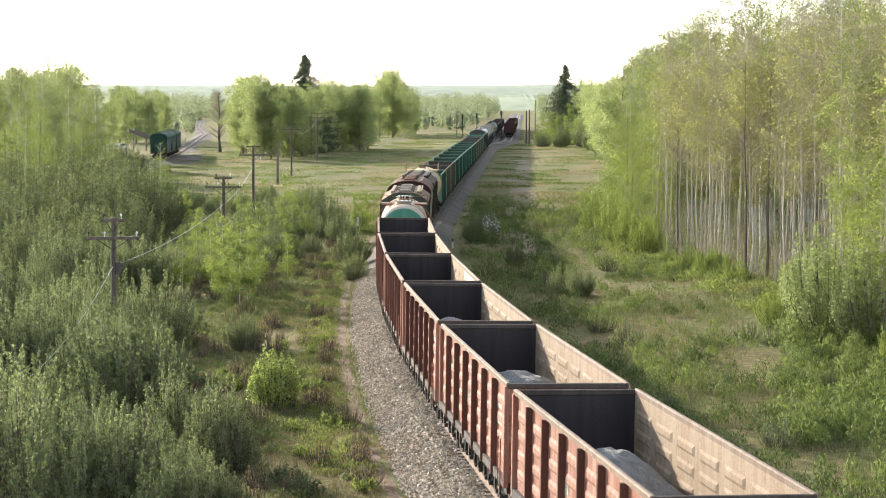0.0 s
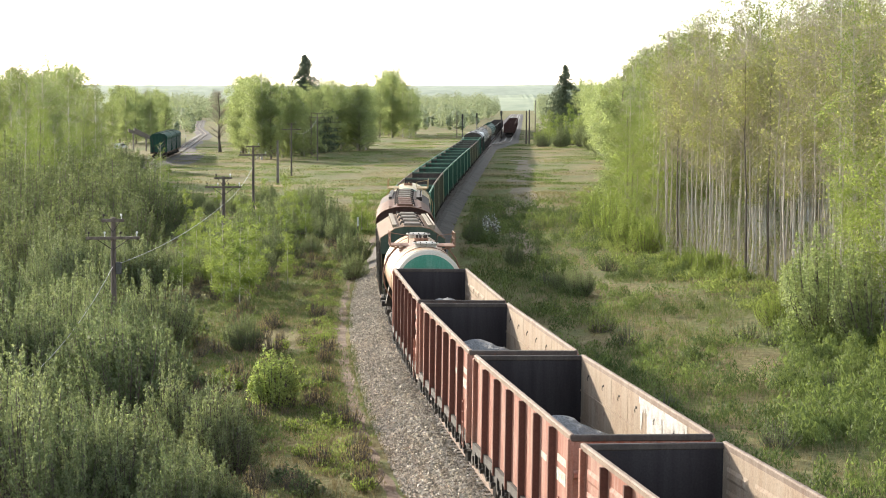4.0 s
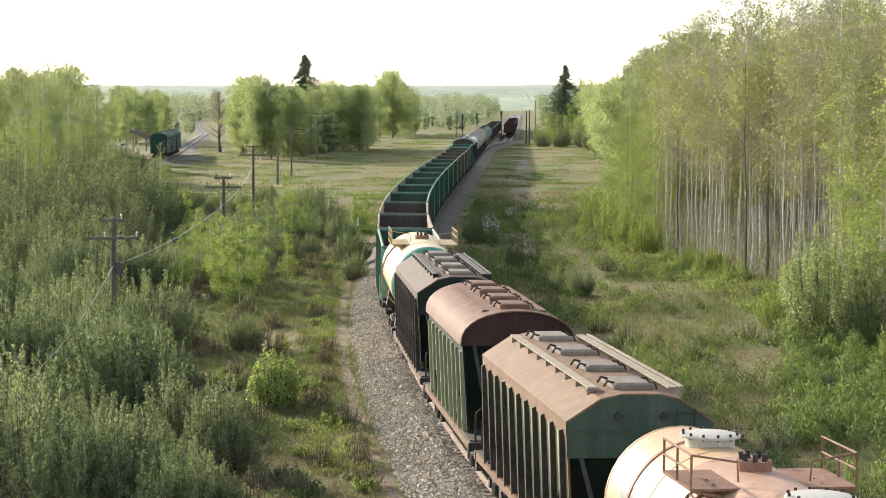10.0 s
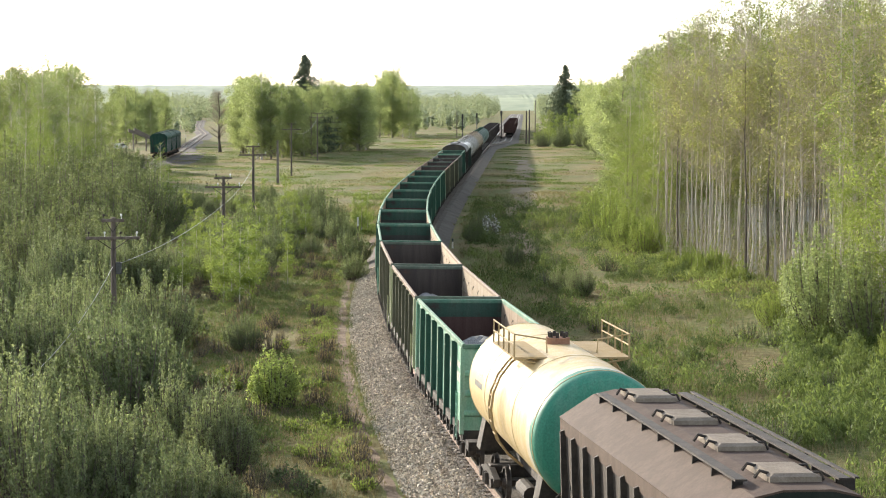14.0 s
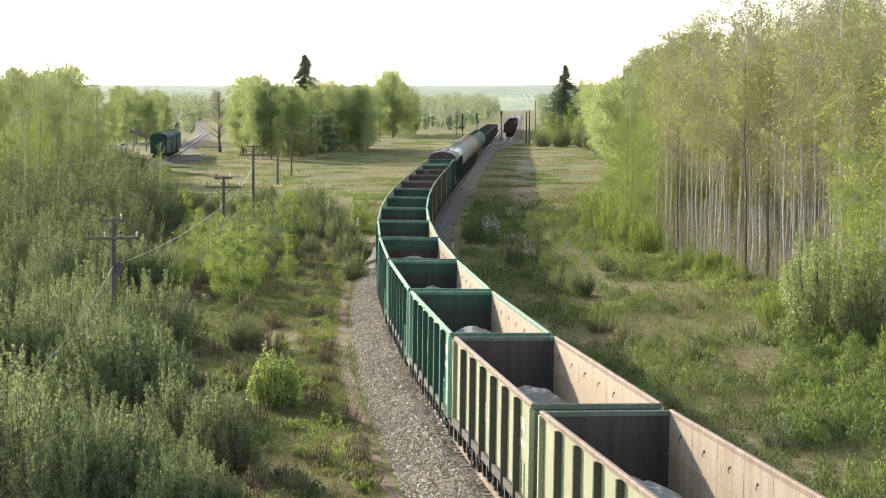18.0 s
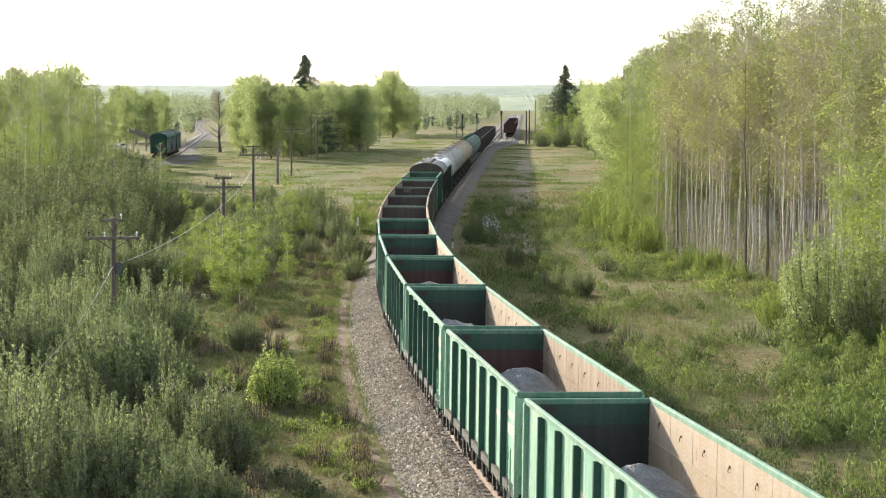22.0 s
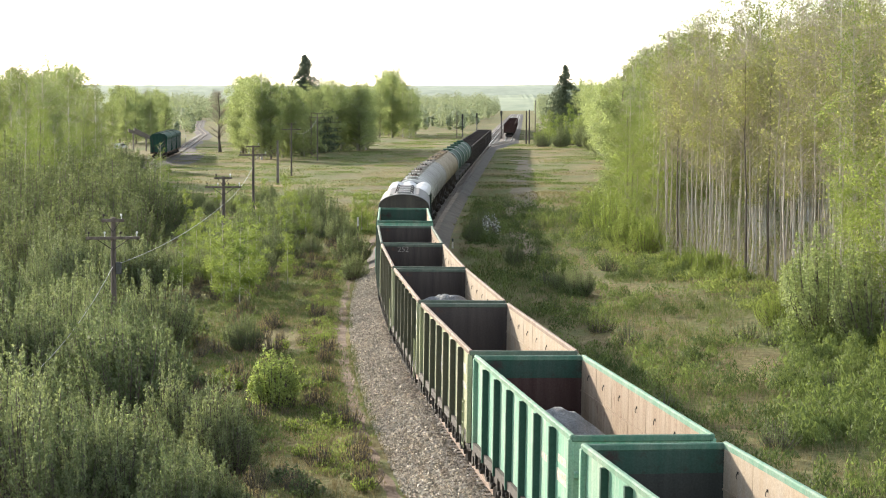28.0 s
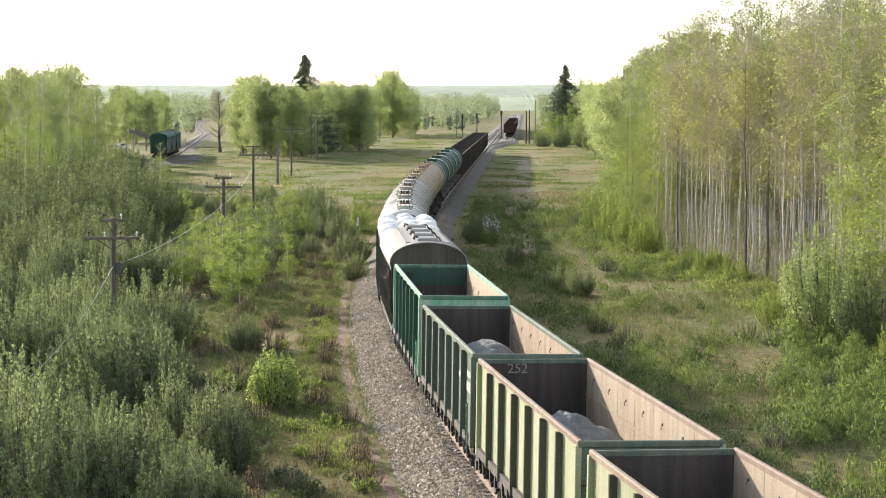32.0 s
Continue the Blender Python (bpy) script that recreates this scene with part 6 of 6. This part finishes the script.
telegraph_pole(-23.4, 516, 7.0, [(0.15, 1.5), (0.9, 3.0)], "wooden telegraph pole far out in the meadow")
telegraph_pole(-23.6, 600, 7.6, [(0.15, 1.5), (0.9, 3.0)], "wooden telegraph pole at the far wood")
telegraph_pole(-17.0, 640, 6.0, [(0.15, 1.5)], "wooden telegraph pole at the far wood")
telegraph_pole(-9.0, 680, 6.2, [(0.15, 1.5)], "wooden telegraph pole at the far wood")
telegraph_pole(4.0, 590, 6.9, [], "bare wooden pole with a slanting strut")
telegraph_pole(-45.5, 470, 10.5, [(0.3, 1.6)], "tall wooden pole behind the trees")
telegraph_pole(21.0, 516, 7.6, [], "dark wooden mast beside the siding", thick=0.2)
telegraph_pole(21.8, 517, 7.9, [], "dark wooden mast beside the siding", thick=0.2)
telegraph_pole(25.0, 555, 10.2, [], "slim bare pole before the spruce")
cable((-13.6, 84, 3.55), (-13.7, 43, 3.5), 2.35, 0.014, "slack pale cable hung between the poles")
cable((-13.6, 84, 3.55), (-13.45, 125, 3.98), 0.35, 0.014, "pale cable hung between the poles")
cable((-13.45, 125, 3.98), (-15.8, 170, 4.8), 0.3, 0.014, "pale cable hung between the poles")
cable((-22.1, 298, 6.0), (-23.1, 376, 7.0), 1.5, 0.02, "thin cable over the meadow")


def concrete_post(x, y, top, label):
    z0 = ground_z(x, y)
    ob = thing("concrete_post", label, "post", m=pose(x, y, z0))
    part("post", Geo().loft([[(-w, -w, z), (w, -w, z), (w, w, z), (-w, w, z)] for z, w in ((-0.3, 0.17), (top - z0, 0.12))]), CONCRETE, ob)
    part("cap", Geo().box(-0.14, 0.14, -0.14, 0.14, top - z0, top - z0 + 0.08, 0.02), CONCRETE, ob)


concrete_post(-22.0, 272, 4.9, "pale grey concrete post in the meadow")
concrete_post(-11.8, 670, 8.0, "tall pale concrete post at the far wood")


def signal(x, y, top, label):
    """A colour-light signal: mast, ladder and a hooded head."""
    z0 = GZ
    ob = thing("railway_signal", label, "railway signal", "signals at the junction", m=pose(x, y, z0))
    H = top - z0
    part("mast", Geo().tube([(0, 0, -0.2), (0, 0, H)], 0.11, 8), BLACKPAINT, ob)
    hd = part("head", Geo().loft([[(-0.28, -0.1, z), (0.28, -0.1, z), (0.28, 0.08, z), (-0.28, 0.08, z)] if a else [(-0.16, -0.1, z), (0.16, -0.1, z), (0.16, 0.08, z), (-0.16, 0.08, z)] for z, a in ((H - 1.5, 0), (H - 1.35, 1), (H - 0.2, 1), (H, 0))]), BLACKPAINT, ob, "black signal head")
    for z in (H - 1.15, H - 0.75, H - 0.38):
        part("hood", Geo().tube([(0, -0.1, z), (0, -0.35, z - 0.02)], 0.12, 10, False), BLACKPAINT, hd)
    part("relay_box", Geo().box(-0.25, 0.25, -0.2, 0.2, 0.3, 1.2, 0.03), CONCRETE, ob, "grey relay box")
    g = Geo()
    for s in (-0.2, 0.2):
        g.tube([(s, 0.25, 0), (s, 0.2, H - 1.5)], 0.02, 5)
    for k in range(int(H * 2.5)):
        g.tube([(-0.2, 0.23, 0.4 + k * 0.38), (0.2, 0.23, 0.4 + k * 0.38)], 0.014, 4)
    part("ladder", g, UNDER, ob)


signal(16.4, 575, 7.3, "dark signal mast between the two tracks")
signal(5.8, 610, 6.1, "dark signal mast in the grass by the line")
signal(11.4, 690, 5.9, "dark signal mast far down the line")


def marker(x, y, h, label, stripe=False):
    z0 = ground_z(x, y)
    ob = thing("marker_post", label, "marker post", m=pose(x, y, z0))
    part("shaft", Geo().box(-0.06, 0.06, -0.06, 0.06, -0.2, h * 0.66, 0.01), WHITEWASH if not stripe else WOOD, ob)
    part("cap", Geo().box(-0.065, 0.065, -0.065, 0.065, h * 0.66, h, 0.015), WHITEWASH if stripe else BLACKPAINT, ob)


marker(0.72, 153, 0.75, "short white marker post beside the rails")
marker(1.35, 265, 0.7, "short white marker post beside the rails")
marker(-6.6, 158, 2.05, "slim dark marker post beside the path", True)
marker(-62.5, 497, 2.4, "dark post beside the branch line", True)


# ---- the standing train on the siding, and the branch line to the left ----
def standing_wagons():
    first = MAKERS["q"]()
    a = 566.0 + 6.96
    for i in range(14):
        car = first if i == 0 else copy_thing(first, Matrix())
        x0, y0, _ = on_line(a - 4.2, 4.7)
        x1, y1, _ = on_line(a + 4.2, 4.7)
        car.matrix_basis = Matrix.Translation(((x0 + x1) / 2, (y0 + y1) / 2, 0)) @ Matrix.Rotation(-math.atan2(x1 - x0, y1 - y0), 4, "Z")
        car["group"] = "standing wagons on the siding"
        a += 13.92


standing_wagons()
BRANCH = [(-46, 300), (-50.6, 360), (-55, 425), (-74, 634), (-96, 800), (-130, 1100)]


def branch_at(y):
    ys = [p[1] for p in BRANCH]
    return float(np.interp(y, ys, [p[0] for p in BRANCH]))


def branch_line():
    bed = thing("branch_track", "rusty branch line on pale gravel", "railway track", kind="structure")
    ys = np.arange(300, 1100, 12.0)

    def rows(sec):
        return [[(branch_at(y) + s, float(y), h - 0.25) for s, h in sec] for y in ys]
    part("ballast_bed", Geo().loft(rows([(-2.8, -0.6), (-1.6, -0.25), (1.6, -0.25), (2.8, -0.6), (2.8, -1), (-2.8, -1)])), BALLAST, bed, "pale gravel bed")
    for s in (-0.78, 0.78):
        part("rail", Geo().loft(rows([(s - 0.04, -0.2), (s + 0.04, -0.2), (s + 0.04, 0), (s - 0.04, 0)])), RAIL, bed, "rusty steel rail")
    rows_yard = []
    for k in range(40):
        y = 330 + k * 3.0
        w = 4.2 * math.sin(math.pi * (k + 1) / 41) ** 0.6 + 0.4 * noise.noise((y * 0.1, 0, 0))
        rows_yard.append([(branch_at(y) + 2.4 + w * q, y, ground_z(branch_at(y) + 2.4 + w * q, y) + 0.06) for q in (0, 0.33, 0.66, 1)])
    yard = new("gravel_yard", Geo().loft(rows_yard, closed=False).mesh("gravel_yard", BALLAST))
    tagged(yard, "pale gravel strip beside the branch line", "gravel", kind="structure")
    first = MAKERS["z"]()
    for i in range(3):
        car = first if i == 0 else copy_thing(first, Matrix())
        y = 374 + i * 14.1
        dx = branch_at(y + 4) - branch_at(y - 4)
        car.matrix_basis = Matrix.Translation((branch_at(y), y, -0.25)) @ Matrix.Rotation(-math.atan2(dx, 8), 4, "Z")
        car["group"] = "wagons on the branch line"


branch_line()


def white_car(x, y):
    ob = thing("parked_car", "small white car parked at the loading place", "car", m=pose(x, y, ground_z(x, y), 0, 0, 70))
    prof = [(-2.0, 0.35), (2.0, 0.35), (2.05, 0.7), (1.2, 0.9), (0.6, 1.4), (-1.1, 1.45), (-1.7, 0.95), (-2.05, 0.85)]
    part("body", Geo().loft([[(px * (0.97 if abs(s) > 0.7 else 1), s, z) for px, z in prof] for s in (-0.8, -0.7, 0.7, 0.8)]), WHITEWASH, ob, "white car body")
    for s in (-1, 1):
        part("window", Geo().prism([(-1.35, 0.95), (0.85, 0.95), (0.5, 1.34), (-1.0, 1.37)], s * 0.81 - 0.005, s * 0.81 + 0.005), BLACKPAINT, ob, "dark side window")
        for px in (-1.3, 1.3):
            part("wheel", Geo().tube([(px, s * 0.68, 0.31), (px, s * 0.84, 0.31)], 0.31, 14), BLACKPAINT, ob)


def loading_conveyor(x, y):
    ob = thing("loading_conveyor", "grey and rusty stone loading conveyor with an inclined boom", "machine", m=pose(x, y, ground_z(x, y), 0, 0, 15))
    g = Geo().loft([[(px, -0.6, pz - 0.35), (px, 0.6, pz - 0.35), (px, 0.6, pz + 0.35), (px, -0.6, pz + 0.35)] for px, pz in ((-3.5, 4.6), (0, 3.4), (4.6, 1.6))])
    part("boom", g, CONCRETE, ob, "grey inclined belt boom")
    part("second_boom", Geo().loft([[(px, 1.6, pz - 0.3), (px, 2.6, pz - 0.3), (px, 2.6, pz + 0.3), (px, 1.6, pz + 0.3)] for px, pz in ((-2.0, 4.9), (5.0, 1.2))]), CONCRETE, ob, "faded grey belt boom")
    for px, pz in ((-2.4, 4.0), (0.4, 3.0)):
        for s in (-0.5, 0.5):
            part("leg", Geo().box(px - 0.12, px + 0.12, s - 0.12, s + 0.12, -0.2, pz, 0.02), CONCRETE, ob)
    part("feed_hopper", Geo().loft([[(-w, -w, z), (w, -w, z), (w, w, z), (-w, w, z)] for w, z in ((0.4, 1.0), (1.3, 2.4), (1.3, 2.6))]), CONCRETE, ob, "grey feed hopper").location = (2.5, -2, 0)
    return ob


white_car(-72.5, 460)
loading_conveyor(-66.0, 452)


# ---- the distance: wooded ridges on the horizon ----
# Backdrop wood: haze painted as pale colour plus a faint emission.
def painted_haze_wood(name, c1, c2, glow):
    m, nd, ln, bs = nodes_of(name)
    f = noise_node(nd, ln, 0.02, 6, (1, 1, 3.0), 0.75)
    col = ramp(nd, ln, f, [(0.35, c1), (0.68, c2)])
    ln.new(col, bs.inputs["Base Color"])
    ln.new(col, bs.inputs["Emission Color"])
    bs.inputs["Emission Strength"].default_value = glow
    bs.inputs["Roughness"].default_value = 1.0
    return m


RIDGE_FAR = painted_haze_wood("far ridge, haze painted in", (0.19, 0.225, 0.165), (0.28, 0.315, 0.235), 0.14)
RIDGE_NEAR = painted_haze_wood("nearer wood, haze painted in", (0.15, 0.19, 0.12), (0.25, 0.29, 0.185), 0.1)


def ridge(y, base, height, wave, tree_h, material, seed, label):
    """A long low hill with an uneven crest of treetops."""
    rng = random.Random(seed)
    low, mid, top = [], [], []
    x, x0, x1 = -0.42 * y, -0.42 * y, 0.42 * y
    while x < x1:
        h = height + wave * noise.noise((x * 0.0011 + seed, 0.2, 0)) + 0.35 * wave * noise.noise((x * 0.006, 4.0, seed))
        low.append((x, y, base))
        mid.append((x, y + 160, base + h * 0.75))
        top.append((x, y + 260, base + h + tree_h * (rng.uniform(0, 1) ** 2)))
        x += y * 0.0009
    ob = new("backdrop", Geo().loft([low, mid, top], closed=False).mesh("backdrop", material, True))
    tagged(ob, label, "distant wood", kind="structure")


ridge(3600, -2, 39.5, 3.5, 0.8, RIDGE_FAR, 3, "pale wooded ridge on the horizon, haze painted in")
ridge(2100, -2, 15, 5, 2.0, RIDGE_NEAR, 7, "green wood in the distance, haze painted in")


def far_belts():
    """Belts of wood far down the valley, each crown a cloud of leaf clumps."""
    rng = np.random.default_rng(21)
    cs, outs = [], []
    for y0, y1, b0, b1, n, h in [(700, 1100, -16, 50, 110, 9), (1000, 1800, -22, 60, 420, 13), (1000, 1800, -150, -90, 330, 14), (640, 900, -150, -122, 40, 9)]:
        for _ in range(n):
            y, b = rng.uniform(y0, y1), rng.uniform(b0, b1)
            x = b * y / 1000
            if abs(x - float(line_x(y)) - 2) < 14:
                continue
            k = 300
            hh = h * rng.uniform(0.4, 1.25)
            u = rng.normal(size=(k, 3))
            u *= (rng.uniform(size=k) ** 0.4 / np.linalg.norm(u, axis=1))[:, None]
            p = u * np.array([hh * 0.26, hh * 0.26, hh * 0.5]) * rng.uniform(0.85, 1.15, 3) + np.array([x, y, GZ + hh * 0.5])
            cs.append(p[p[:, 2] > GZ])
            outs.append((u + np.array([0, 0, 0.4]))[p[:, 2] > GZ])
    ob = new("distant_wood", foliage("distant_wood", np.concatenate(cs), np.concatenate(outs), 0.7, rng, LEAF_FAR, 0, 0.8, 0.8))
    tagged(ob, "pale belts of distant trees, haze painted in", "wood", kind="stuff")


# Leaf colours lightened to paint the haze over the far belts.
LEAF_FAR = leaves("distant foliage, haze painted in", (0.25, 0.285, 0.19), (0.34, 0.375, 0.25), 0.35, 0.02, 0.12)
far_belts()


# ---- what moves ----
WHEEL_RADIUS = 0.475


def motions():
    for ob, mid in TRAIN:
        walk(ob, [(t, wagon_pose(mid - gone(t))) for t in range(33)])
    # The wheels roll as fast as the train runs; all of them turn alike, so those at one end of a bogie share one set of keys.
    steps = [k / 15 for k in range(481)]
    first = {}
    for ob, mid in TRAIN:
        for w in ob.children_recursive:
            if not w.name.startswith("wheelset"):
                continue
            y = round(w.location.y, 3)
            if y not in first:
                first[y] = w
                walk(w, [(t, Matrix.Translation((0, y, WHEEL_RADIUS)) @ Matrix.Rotation(gone(t) / WHEEL_RADIUS, 4, "X")) for t in steps])
            else:
                w.rotation_mode = "QUATERNION"
                keys = w.animation_data_create()
                keys.action = first[y].animation_data.action
                keys.action_slot = first[y].animation_data.action_slot


motions()
